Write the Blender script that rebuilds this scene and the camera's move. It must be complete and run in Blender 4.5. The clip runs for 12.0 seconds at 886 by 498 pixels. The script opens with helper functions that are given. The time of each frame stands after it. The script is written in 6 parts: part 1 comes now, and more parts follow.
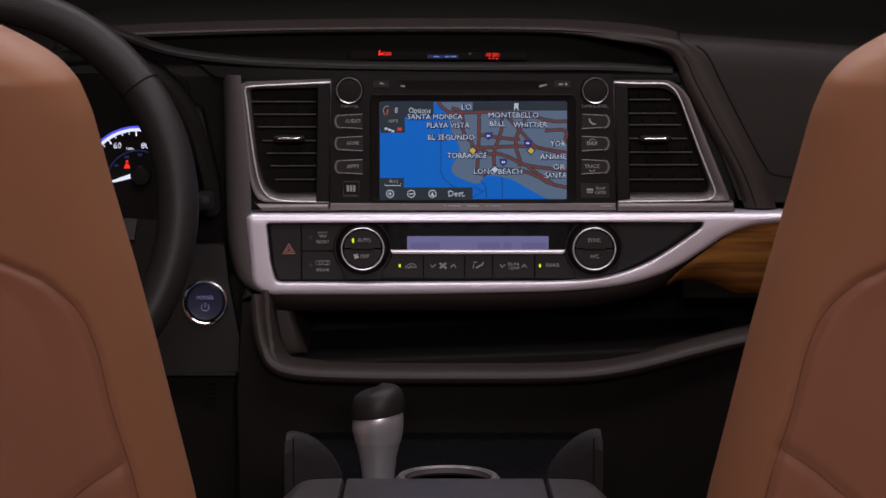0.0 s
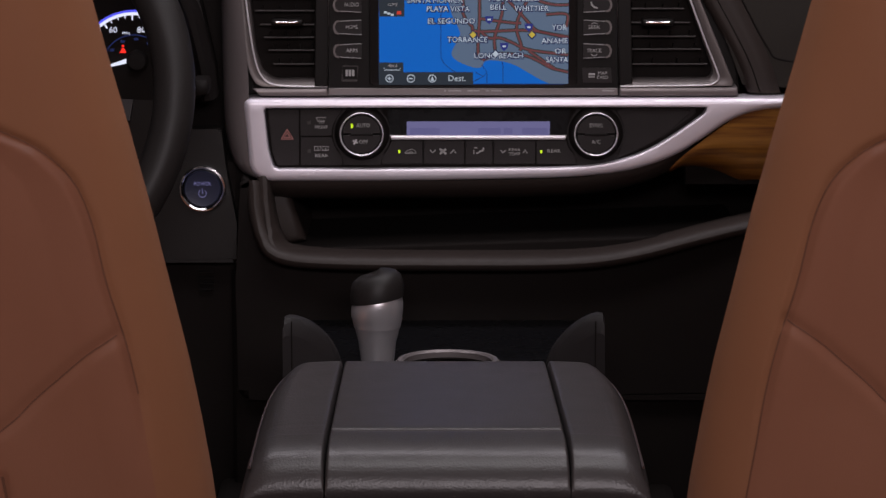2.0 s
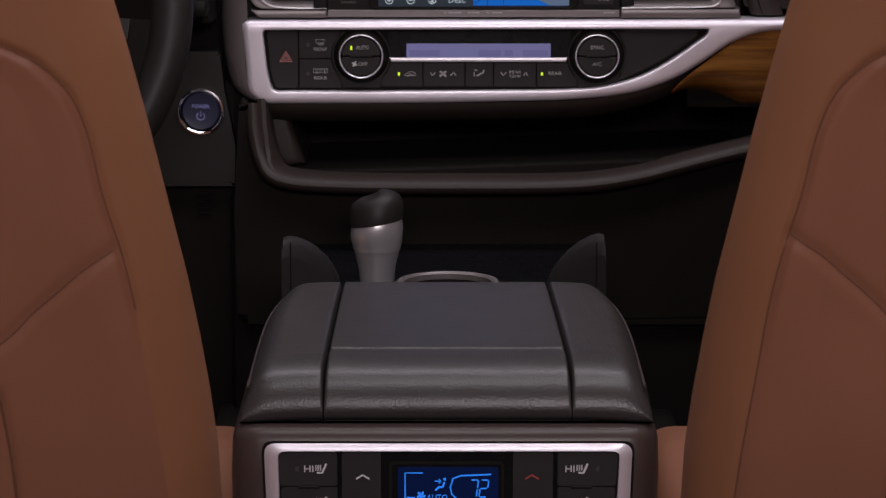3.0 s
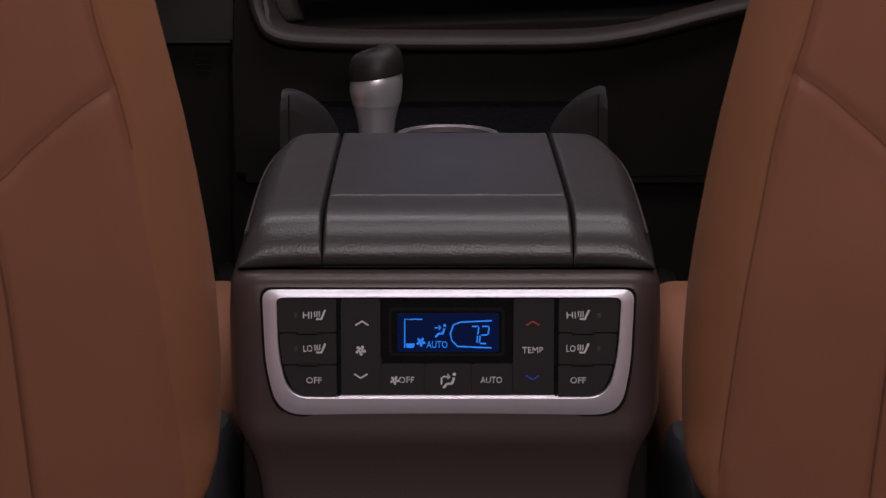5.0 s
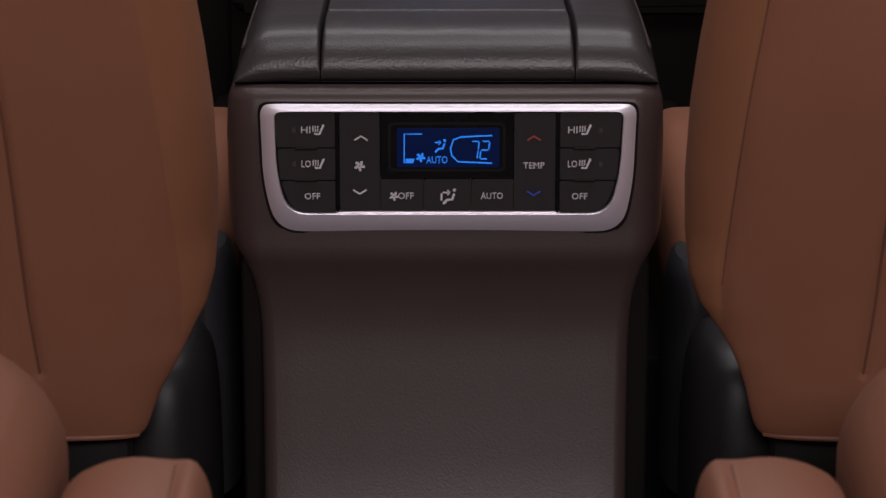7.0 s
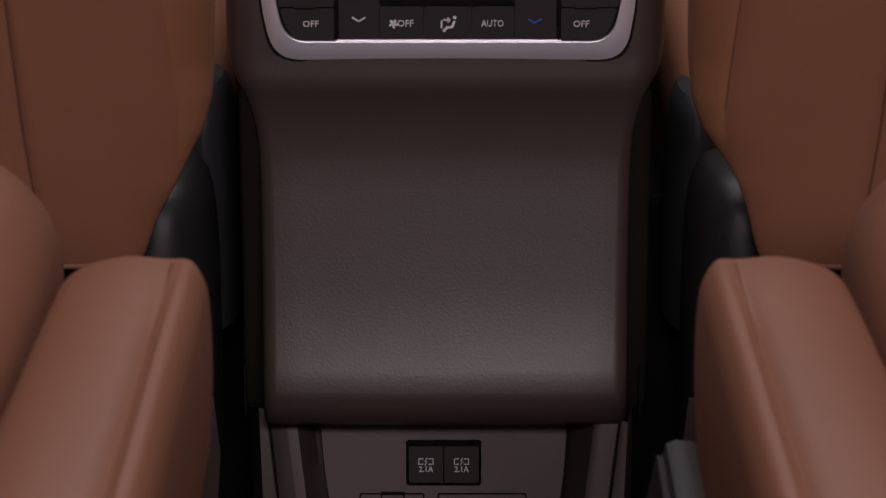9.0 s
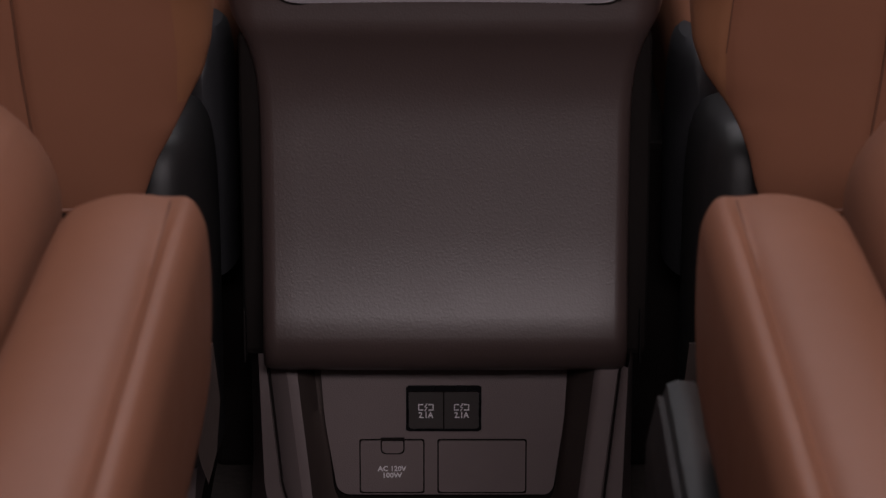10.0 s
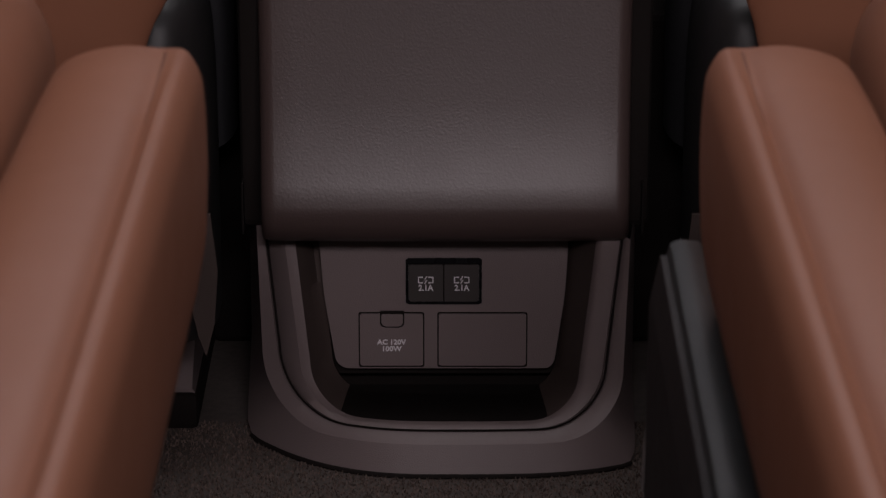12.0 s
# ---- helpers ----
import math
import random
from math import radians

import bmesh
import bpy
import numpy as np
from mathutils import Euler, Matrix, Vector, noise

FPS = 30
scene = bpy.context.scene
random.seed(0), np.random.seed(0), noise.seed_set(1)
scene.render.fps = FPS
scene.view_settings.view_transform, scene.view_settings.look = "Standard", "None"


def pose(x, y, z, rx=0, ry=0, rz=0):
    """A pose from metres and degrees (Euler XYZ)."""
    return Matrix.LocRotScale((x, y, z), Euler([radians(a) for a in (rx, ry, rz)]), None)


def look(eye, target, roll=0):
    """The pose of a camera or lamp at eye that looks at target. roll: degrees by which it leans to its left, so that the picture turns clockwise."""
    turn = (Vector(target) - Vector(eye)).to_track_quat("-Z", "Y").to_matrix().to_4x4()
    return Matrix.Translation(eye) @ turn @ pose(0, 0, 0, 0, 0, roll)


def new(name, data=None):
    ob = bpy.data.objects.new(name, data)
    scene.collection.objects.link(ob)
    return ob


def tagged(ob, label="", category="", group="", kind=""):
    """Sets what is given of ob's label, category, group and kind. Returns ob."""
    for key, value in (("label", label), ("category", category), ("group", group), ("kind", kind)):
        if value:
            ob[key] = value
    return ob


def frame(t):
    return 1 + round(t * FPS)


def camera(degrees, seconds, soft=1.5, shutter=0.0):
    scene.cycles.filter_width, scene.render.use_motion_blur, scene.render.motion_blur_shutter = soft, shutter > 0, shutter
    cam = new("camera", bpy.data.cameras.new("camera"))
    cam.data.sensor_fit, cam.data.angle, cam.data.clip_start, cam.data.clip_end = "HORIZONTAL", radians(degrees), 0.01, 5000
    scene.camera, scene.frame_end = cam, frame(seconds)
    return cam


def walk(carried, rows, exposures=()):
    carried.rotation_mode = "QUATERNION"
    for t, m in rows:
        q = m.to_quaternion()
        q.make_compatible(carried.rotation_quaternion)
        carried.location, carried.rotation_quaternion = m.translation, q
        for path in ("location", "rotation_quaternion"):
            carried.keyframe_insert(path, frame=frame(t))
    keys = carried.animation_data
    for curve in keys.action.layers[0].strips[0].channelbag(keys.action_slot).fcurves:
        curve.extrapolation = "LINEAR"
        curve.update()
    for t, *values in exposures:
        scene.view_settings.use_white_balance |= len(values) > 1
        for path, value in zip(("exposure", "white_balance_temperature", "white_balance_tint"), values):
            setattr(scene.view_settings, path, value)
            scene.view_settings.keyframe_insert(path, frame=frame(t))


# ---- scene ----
cam = camera(16.0, 12.0, soft=1.15)
PATH = [
    (0, pose(0.0000, -0.0000, 1.0881, 81.890)),
    (0.5, pose(0.0000, 0.0037, 1.0802, 81.644)),
    (1, pose(0.0000, 0.0105, 1.0721, 81.272)),
    (1.5, pose(0.0000, 0.0200, 1.0633, 80.859)),
    (2, pose(0.0000, 0.0291, 1.0534, 80.396)),
    (2.5, pose(0.0000, 0.0380, 1.0437, 79.865)),
    (3, pose(0.0000, 0.0451, 1.0337, 79.326)),
    (3.2, pose(0.0000, 0.0476, 1.0297, 79.098)),
    (4.8, pose(0.0000, 0.0604, 0.9999, 77.614)),
    (5, pose(0.0000, 0.0617, 0.9961, 77.400)),
    (5.5, pose(0.0000, 0.0653, 0.9861, 76.806)),
    (6, pose(0.0000, 0.0706, 0.9759, 76.234)),
    (6.5, pose(0.0000, 0.0747, 0.9633, 75.667)),
    (7, pose(0.0000, 0.0779, 0.9494, 75.159)),
    (7.2, pose(0.0000, 0.0792, 0.9436, 74.949)),
    (8.8, pose(0.0000, 0.0856, 0.8956, 73.661)),
    (9, pose(0.0000, 0.0858, 0.8919, 73.501)),
    (9.5, pose(0.0000, 0.0859, 0.8852, 73.182)),
    (10, pose(0.0000, 0.0892, 0.8793, 72.794)),
    (10.5, pose(0.0000, 0.0939, 0.8714, 72.356)),
    (11, pose(0.0000, 0.0984, 0.8632, 71.879)),
    (11.5, pose(0.0000, 0.1010, 0.8546, 71.447)),
    (12, pose(0.0000, 0.1049, 0.8475, 71.123)),
]
walk(cam, PATH)
cam.data.dof.use_dof = True
cam.data.dof.focus_distance = 2.45
cam.data.dof.aperture_fstop = 24.0

# ---------------- world and light ----------------
world = bpy.data.worlds.new("world")
scene.world = world
world.use_nodes = True
world.node_tree.nodes["Background"].inputs[0].default_value = (0.06, 0.048, 0.046, 1)
world.node_tree.nodes["Background"].inputs[1].default_value = 0.35
scene.view_settings.exposure = 0.0


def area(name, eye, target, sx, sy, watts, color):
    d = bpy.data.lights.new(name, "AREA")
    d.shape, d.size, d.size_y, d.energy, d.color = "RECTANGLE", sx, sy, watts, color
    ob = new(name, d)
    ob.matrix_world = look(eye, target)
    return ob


# Unseen soft area lamps, added inside the closed cabin; no fittings or openings.
area("overhead_fill", (0.12, 2.0, 1.72), (0.05, 2.15, 0.5), 1.1, 0.5, 6.4, (1.0, 0.95, 0.98))
area("behind_camera_fill", (0.22, -1.0, 1.64), (0.0, 2.1, 0.45), 1.1, 0.32, 39.0, (1.0, 0.89, 0.935))
area("dash_top_fill", (0.0, 2.82, 1.66), (0.0, 2.5, 0.5), 1.3, 0.35, 6.2, (1.0, 0.93, 1.0))


# ---------------- materials ----------------
def mat(name, color, rough=0.5, metal=0.0, var=0.12, scale=8.0, bump=0.0, bscale=900.0, kind="noise", coat=0.0, spec=0.5, rvar=0.06):
    m = bpy.data.materials.new(name)
    m.use_nodes = True
    nt = m.node_tree
    b = nt.nodes["Principled BSDF"]
    b.inputs["Roughness"].default_value = rough
    b.inputs["Metallic"].default_value = metal
    b.inputs["Coat Weight"].default_value = coat
    b.inputs["Specular IOR Level"].default_value = spec
    tc = nt.nodes.new("ShaderNodeTexCoord")
    n1 = nt.nodes.new("ShaderNodeTexNoise")
    n1.inputs["Scale"].default_value, n1.inputs["Detail"].default_value = scale, 6
    nt.links.new(tc.outputs["Object"], n1.inputs["Vector"])
    ramp = nt.nodes.new("ShaderNodeMixRGB")
    ramp.inputs[1].default_value = (*[c * (1 - var) for c in color], 1)
    ramp.inputs[2].default_value = (*[min(1, c * (1 + var)) for c in color], 1)
    nt.links.new(n1.outputs["Fac"], ramp.inputs[0])
    nt.links.new(ramp.outputs[0], b.inputs["Base Color"])
    n3 = nt.nodes.new("ShaderNodeMapRange")
    n3.inputs["To Min"].default_value, n3.inputs["To Max"].default_value = max(0.02, rough - rvar), min(1, rough + rvar)
    n4 = nt.nodes.new("ShaderNodeTexNoise")
    n4.inputs["Scale"].default_value, n4.inputs["Detail"].default_value = scale * 6, 4
    nt.links.new(tc.outputs["Object"], n4.inputs["Vector"])
    nt.links.new(n4.outputs["Fac"], n3.inputs["Value"])
    nt.links.new(n3.outputs[0], b.inputs["Roughness"])
    if bump:
        if kind == "grain":
            t = nt.nodes.new("ShaderNodeTexVoronoi")
            t.feature = "SMOOTH_F1"
            t.inputs["Scale"].default_value = bscale
            h = t.outputs["Distance"]
        else:
            t = nt.nodes.new("ShaderNodeTexNoise")
            t.inputs["Scale"].default_value, t.inputs["Detail"].default_value = bscale, 3
            h = t.outputs["Fac"]
        nt.links.new(tc.outputs["Object"], t.inputs["Vector"])
        bp = nt.nodes.new("ShaderNodeBump")
        bp.inputs["Strength"].default_value, bp.inputs["Distance"].default_value = bump, 0.0006
        nt.links.new(h, bp.inputs["Height"])
        nt.links.new(bp.outputs[0], b.inputs["Normal"])
    return m


def glow(name, color, strength):
    m = bpy.data.materials.new(name)
    m.use_nodes = True
    b = m.node_tree.nodes["Principled BSDF"]
    b.inputs["Base Color"].default_value = (*[c * 0.04 for c in color], 1)
    b.inputs["Emission Color"].default_value = (*color, 1)
    b.inputs["Emission Strength"].default_value = strength
    b.inputs["Roughness"].default_value = 0.35
    b.inputs["Specular IOR Level"].default_value = 0.2
    return m


TAN = mat("tan_leather", (0.302, 0.127, 0.074), 0.50, var=0.10, scale=5, bump=0.15, bscale=1300, kind="grain", spec=0.35)
BOLSTER = mat("tan_bolster_leather", (0.322, 0.140, 0.072), 0.47, var=0.10, scale=6, bump=0.15, bscale=1300, kind="grain", spec=0.35)
TAN_DARK = mat("tan_thread", (0.17, 0.07, 0.04), 0.7)
PAD = mat("charcoal_leather", (0.058, 0.0390, 0.0360), 0.38, bump=0.12, bscale=760, kind="grain", scale=6, spec=0.40, rvar=0.03)
WHEELP = mat("black_wheel_leather", (0.019, 0.0165, 0.0160), 0.46, bump=0.15, bscale=1100, kind="grain", spec=0.3)
LIDPAD = mat("charcoal_lid_leather", (0.039, 0.0335, 0.0335), 0.37, bump=0.3, bscale=620, kind="grain", scale=6, spec=0.50, rvar=0.04)
# Foot moulding's recess, its shade put into a near-black brown.
WELLP = mat("recess_shade_brown", (0.008, 0.0062, 0.0055), 0.7, spec=0.15)
PLASTIC = mat("black_grained_plastic", (0.0105, 0.0085, 0.0078), 0.5, spec=0.35, bump=0.35, bscale=1300, kind="grain")
SMOOTHP = mat("satin_black_plastic", (0.0090, 0.0072, 0.0067), 0.50, spec=0.17)
BUTTON = mat("black_button_plastic", (0.0285, 0.0245, 0.0248), 0.58, bump=0.1, bscale=2500, spec=0.20)
FOOTP = mat("grey_brown_moulding", (0.165, 0.130, 0.128), 0.46, bump=0.3, bscale=1500, kind="grain")
SILVERLITE = mat("bright_satin_silver", (0.88, 0.84, 0.88), 0.30, metal=0.4)
STACK = mat("graphite_satin", (0.125, 0.107, 0.107), 0.40, metal=0.05, var=0.05, scale=14)
SOFT = mat("dark_brown_soft_trim", (0.033, 0.0245, 0.0215), 0.5, spec=0.3, bump=0.3, bscale=1300, kind="grain")
PADTRIM = mat("dark_grey_soft_pad", (0.0225, 0.0185, 0.0150), 0.55, spec=0.22, bump=0.3, bscale=1300, kind="grain")
SHIELDP = mat("grey_satin_shield", (0.040, 0.040, 0.044), 0.45, spec=0.4, bump=0.15, bscale=1500, kind="grain")
WINGP = mat("charcoal_plastic", (0.016, 0.0135, 0.0138), 0.6, bump=0.2, bscale=1500, kind="grain", spec=0.3)
GREYP = mat("grey_brown_plastic", (0.040, 0.034, 0.032), 0.48, bump=0.3, bscale=1500, kind="grain")
GLOSS = mat("gloss_black", (0.006, 0.006, 0.007), 0.28, var=0.3, spec=0.2)
# Black parts, and a stand-in for shade in recesses and gaps.
DEEP = mat("matte_black_and_shade", (0.0105, 0.0080, 0.0072), 0.85, spec=0.15)
SILVER = mat("satin_silver", (0.84, 0.785, 0.86), 0.36, metal=0.45, var=0.05, scale=14, bump=0.04, bscale=2500)
SILVER_DK = mat("dark_satin_silver", (0.21, 0.185, 0.185), 0.36, metal=0.4, var=0.06, scale=14)
VENTFR = mat("vent_frame_silver", (0.165, 0.143, 0.140), 0.40, metal=0.4, var=0.06, scale=14)
LEVERM = mat("brushed_lever_metal", (0.80, 0.77, 0.80), 0.34, metal=0.75, var=0.04, scale=14)
RIM = mat("polished_rim", (0.72, 0.69, 0.71), 0.26, metal=0.9, var=0.03)
CHROME = mat("chrome", (0.8, 0.8, 0.82), 0.12, metal=1.0, var=0.03)
CARPET = mat("dark_carpet", (0.07, 0.057, 0.051), 0.95, bump=1.0, bscale=500, var=0.45, scale=160)
PILE = mat("carpet_tufts", (0.060, 0.048, 0.043), 0.95, var=0.1, spec=0.1)
_isl = PILE.node_tree.nodes.new("ShaderNodeNewGeometry")
_pr = PILE.node_tree.nodes.new("ShaderNodeValToRGB")
_pr.color_ramp.elements[0].color, _pr.color_ramp.elements[1].color = (0.052, 0.039, 0.034, 1), (0.165, 0.125, 0.108, 1)
PILE.node_tree.links.new(_isl.outputs["Random Per Island"], _pr.inputs[0])
PILE.node_tree.links.new(_pr.outputs[0], PILE.node_tree.nodes["Principled BSDF"].inputs["Base Color"])
WHITE = mat("white_print", (0.72, 0.70, 0.72), 0.6, var=0.03)
GREYPRINT = mat("grey_print", (0.40, 0.39, 0.39), 0.6, var=0.03)
REDPRINT = mat("red_print", (0.42, 0.06, 0.05), 0.6, var=0.03)
BLUEPRINT = mat("blue_print", (0.03, 0.08, 0.55), 0.6, var=0.03)
PINKPRINT = mat("pink_print", (0.5, 0.2, 0.18), 0.6, var=0.03)
# Brown of the cloth flap, and of the foot's recess sides with their shade.
LINER = mat("brown_cloth_and_recess_shade", (0.065, 0.048, 0.043), 0.55, spec=0.25, bump=0.3, bscale=1500, kind="grain")
BRACKETP = mat("blue_grey_plastic", (0.030, 0.033, 0.034), 0.45, spec=0.4, bump=0.2, bscale=1500, kind="grain")
TRIMWALL = mat("brown_side_trim", (0.11, 0.086, 0.078), 0.7)
HEADLINER = mat("dark_headliner", (0.20, 0.17, 0.16), 0.9, bump=0.3, bscale=700)
SHELLP = mat("black_satin_shell", (0.013, 0.0125, 0.013), 0.46, spec=0.5, bump=0.15, bscale=1500, kind="grain")
POWERCAP = mat("dark_blue_button", (0.022, 0.028, 0.06), 0.35)


def wood():
    m = mat("polished_wood", (0.30, 0.125, 0.022), 0.3, coat=0.8)
    nt = m.node_tree
    tc = nt.nodes.new("ShaderNodeTexCoord")
    mp = nt.nodes.new("ShaderNodeMapping")
    mp.inputs["Rotation"].default_value = (0, radians(8), 0)
    mp.inputs["Scale"].default_value = (6, 20, 90)
    ns = nt.nodes.new("ShaderNodeTexNoise")
    ns.inputs["Scale"].default_value, ns.inputs["Detail"].default_value = 1.6, 5
    cr = nt.nodes.new("ShaderNodeValToRGB")
    cr.color_ramp.elements[0].position, cr.color_ramp.elements[0].color = 0.35, (0.14, 0.045, 0.008, 1)
    cr.color_ramp.elements[1].position, cr.color_ramp.elements[1].color = 0.65, (0.42, 0.19, 0.035, 1)
    nt.links.new(tc.outputs["Object"], mp.inputs[0])
    nt.links.new(mp.outputs[0], ns.inputs["Vector"])
    nt.links.new(ns.outputs["Fac"], cr.inputs[0])
    nt.links.new(cr.outputs[0], nt.nodes["Principled BSDF"].inputs["Base Color"])
    return m


WOOD = wood()
SEA = glow("map_blue", (0.0, 0.125, 0.56), 0.8)
LAND = glow("map_land", (0.105, 0.150, 0.235), 0.8)
ROAD = glow("map_road", (0.150, 0.046, 0.052), 0.8)
ROADEDGE = glow("map_road_edge", (0.035, 0.04, 0.04), 0.8)
MAPTEXT = glow("map_text", (0.48, 0.54, 0.62), 0.85)
MAPINK = glow("map_ink", (0.01, 0.02, 0.08), 0.8)
MAPBAR = glow("map_bar", (0.022, 0.030, 0.042), 0.8)
MAPGOLD = glow("map_gold", (0.55, 0.42, 0.06), 0.8)
MAPRED = glow("map_red", (0.6, 0.05, 0.03), 0.8)
LCDBACK = glow("lcd_blue_back", (0.0006, 0.007, 0.050), 0.6)
LCDBLUE = glow("lcd_blue", (0.025, 0.22, 0.90), 0.95)
LCDPALE = glow("lcd_pale", (0.17, 0.16, 0.34), 0.75)
LCDDIM = glow("lcd_dim", (0.14, 0.13, 0.30), 0.73)
LEDGREEN = glow("green_led", (0.55, 0.75, 0.02), 1.2)
LEDRED = glow("red_lamp", (1.0, 0.03, 0.02), 1.2)
LEDBLUE = glow("blue_lamp", (0.2, 0.35, 0.9), 0.6)
GAUGEW = glow("gauge_white", (0.8, 0.82, 1.0), 1.0)
GAUGEB = glow("gauge_blue", (0.10, 0.10, 0.9), 1.0)
SHIELD = glow("map_shield", (0.02, 0.03, 0.2), 0.8)
GAUGEDIM = glow("gauge_dim", (0.02, 0.03, 0.12), 0.6)


# ---------------- mesh helpers ----------------
def thing(name, label, category, group="", kind="", at=(0, 0, 0)):
    ob = new(name)
    ob.location = at
    return tagged(ob, label, category, group, kind)


def part(name, bm, material, parent=None, label="", smooth=True, auto=35):
    me = bpy.data.meshes.new(name)
    bmesh.ops.recalc_face_normals(bm, faces=bm.faces)
    if smooth:
        lim = radians(auto)
        for f in bm.faces:
            f.smooth = True
        for e in bm.edges:
            if len(e.link_faces) == 2:
                a, b = e.link_faces[0].calc_area(), e.link_faces[1].calc_area()
                big = max(a, b) > 8 * min(a, b) and max(len(f.verts) for f in e.link_faces) != 3
                if e.calc_face_angle(0) > (radians(4) if big else lim):
                    e.smooth = False
    bm.to_mesh(me)
    bm.free()
    me.materials.append(material)
    ob = new(name, me)
    if parent is not None:
        ob.parent = parent
        p, at = parent, Vector((0, 0, 0))
        while p is not None:
            at += p.location
            p = p.parent
        me.transform(Matrix.Translation(-at))
    if label:
        ob["label"] = label
    return ob


def box(x0, x1, y0, y1, z0, z1, bev=0.0, seg=2, bm=None):
    bm = bm or bmesh.new()
    r = bmesh.ops.create_cube(bm, size=1.0)
    vs = r["verts"]
    bmesh.ops.scale(bm, verts=vs, vec=(abs(x1 - x0), abs(y1 - y0), abs(z1 - z0)))
    bmesh.ops.translate(bm, verts=vs, vec=((x0 + x1) / 2, (y0 + y1) / 2, (z0 + z1) / 2))
    if bev:
        es = list({e for v in vs for e in v.link_edges})
        bmesh.ops.bevel(bm, geom=es, offset=bev, segments=seg, profile=0.5, affect="EDGES")
    return bm


def rounded(pts, radius, seg=6):
    """A closed outline with rounded corners; radius: one number or one a corner."""
    out, n = [], len(pts)
    for i, p in enumerate(pts):
        r = radius[i] if isinstance(radius, (list, tuple)) else radius
        p, a, b = Vector(p), Vector(pts[i - 1]), Vector(pts[(i + 1) % n])
        da, db = a - p, b - p
        r = min(r, da.length * 0.49, db.length * 0.49)
        if r < 1e-5:
            out.append(p)
            continue
        s, e = p + da.normalized() * r, p + db.normalized() * r
        for k in range(seg + 1):
            u = k / seg
            out.append(s * (1 - u) ** 2 + p * 2 * u * (1 - u) + e * u * u)
    return [(v.x, v.y) for v in out]


def resample(pts, n, closed=True):
    v = [Vector(p) for p in pts]
    if closed:
        v.append(v[0])
    ls = [0.0]
    for a, b in zip(v, v[1:]):
        ls.append(ls[-1] + (b - a).length)
    out, k, m = [], 0, n if closed else n - 1
    for i in range(n):
        d = ls[-1] * i / m
        while k < len(ls) - 2 and ls[k + 1] < d:
            k += 1
        u = (d - ls[k]) / max(1e-9, ls[k + 1] - ls[k])
        out.append(v[k].lerp(v[k + 1], u))
    return out


def spline(pts, n):
    """A smooth open curve through a few points."""
    p = [Vector(q) for q in pts]
    p = [p[0] * 2 - p[1]] + p + [p[-1] * 2 - p[-2]]
    out, m = [], len(p) - 3
    for i in range(n):
        u = i / (n - 1) * m
        k = min(int(u), m - 1)
        t = u - k
        a, b, c, d = p[k : k + 4]
        out.append(0.5 * (2 * b + (c - a) * t + (2 * a - 5 * b + 4 * c - d) * t * t + (3 * b - a - 3 * c + d) * t ** 3))
    return out


def prism(outline, y0, y1, bev=0.0, seg=2):
    """An outline in x and z with its face at y0 (towards the rear of the car) and its back at y1."""
    bm = bmesh.new()
    front = [bm.verts.new((x, y0, z)) for x, z in outline]
    back = [bm.verts.new((x, y1, z)) for x, z in outline]
    f = bm.faces.new(front)
    bm.faces.new(back[::-1])
    n = len(outline)
    for i in range(n):
        bm.faces.new((front[i], back[i], back[(i + 1) % n], front[(i + 1) % n]))
    if bev:
        bmesh.ops.bevel(bm, geom=list(f.edges), offset=bev, segments=seg, profile=0.5, affect="EDGES")
    return bm


def frame_ring(outer, inner, y0, y1, n=120, bulge=0.0, lip=0.002, inner_y=None):
    """A frame between two outlines: rounded face at y0, back at y1."""
    o, i = resample(outer, n), resample(inner, n)
    best = min(range(n), key=lambda s: sum((o[k] - i[(k + s) % n]).length_squared for k in range(0, n, 4)))
    i = i[best:] + i[:best]
    iy = y0 if inner_y is None else inner_y
    bm = bmesh.new()
    rings = []
    us = (0.04, 0.12, 0.22, 0.35, 0.5, 0.65, 0.78, 0.88, 0.96)
    steps = [(0.0, y1), (0.0, y0 + lip)] + [(u, y0 - bulge * math.sin(math.pi * u)) for u in us] + [(1.0, y0 + lip), (1.0, y1)]
    for u, y in steps:
        rings.append([bm.verts.new((a.x + (b.x - a.x) * u, y + (iy - y0) * u * (y < y1), a.y + (b.y - a.y) * u)) for a, b in zip(o, i)])
    for r, s in zip(rings, rings[1:]):
        for k in range(n):
            bm.faces.new((r[k], r[(k + 1) % n], s[(k + 1) % n], s[k]))
    return bm


def offset_loop(pts, d):
    """A closed outline moved inwards by d."""
    v = [Vector(p) for p in pts]
    n = len(v)
    turn = 1 if sum(v[k].x * v[(k + 1) % n].y - v[(k + 1) % n].x * v[k].y for k in range(n)) > 0 else -1
    out = []
    for k in range(n):
        t = (v[(k + 1) % n] - v[k - 1]).normalized()
        out.append(v[k] + Vector((-t.y, t.x)) * d * turn)
    return out


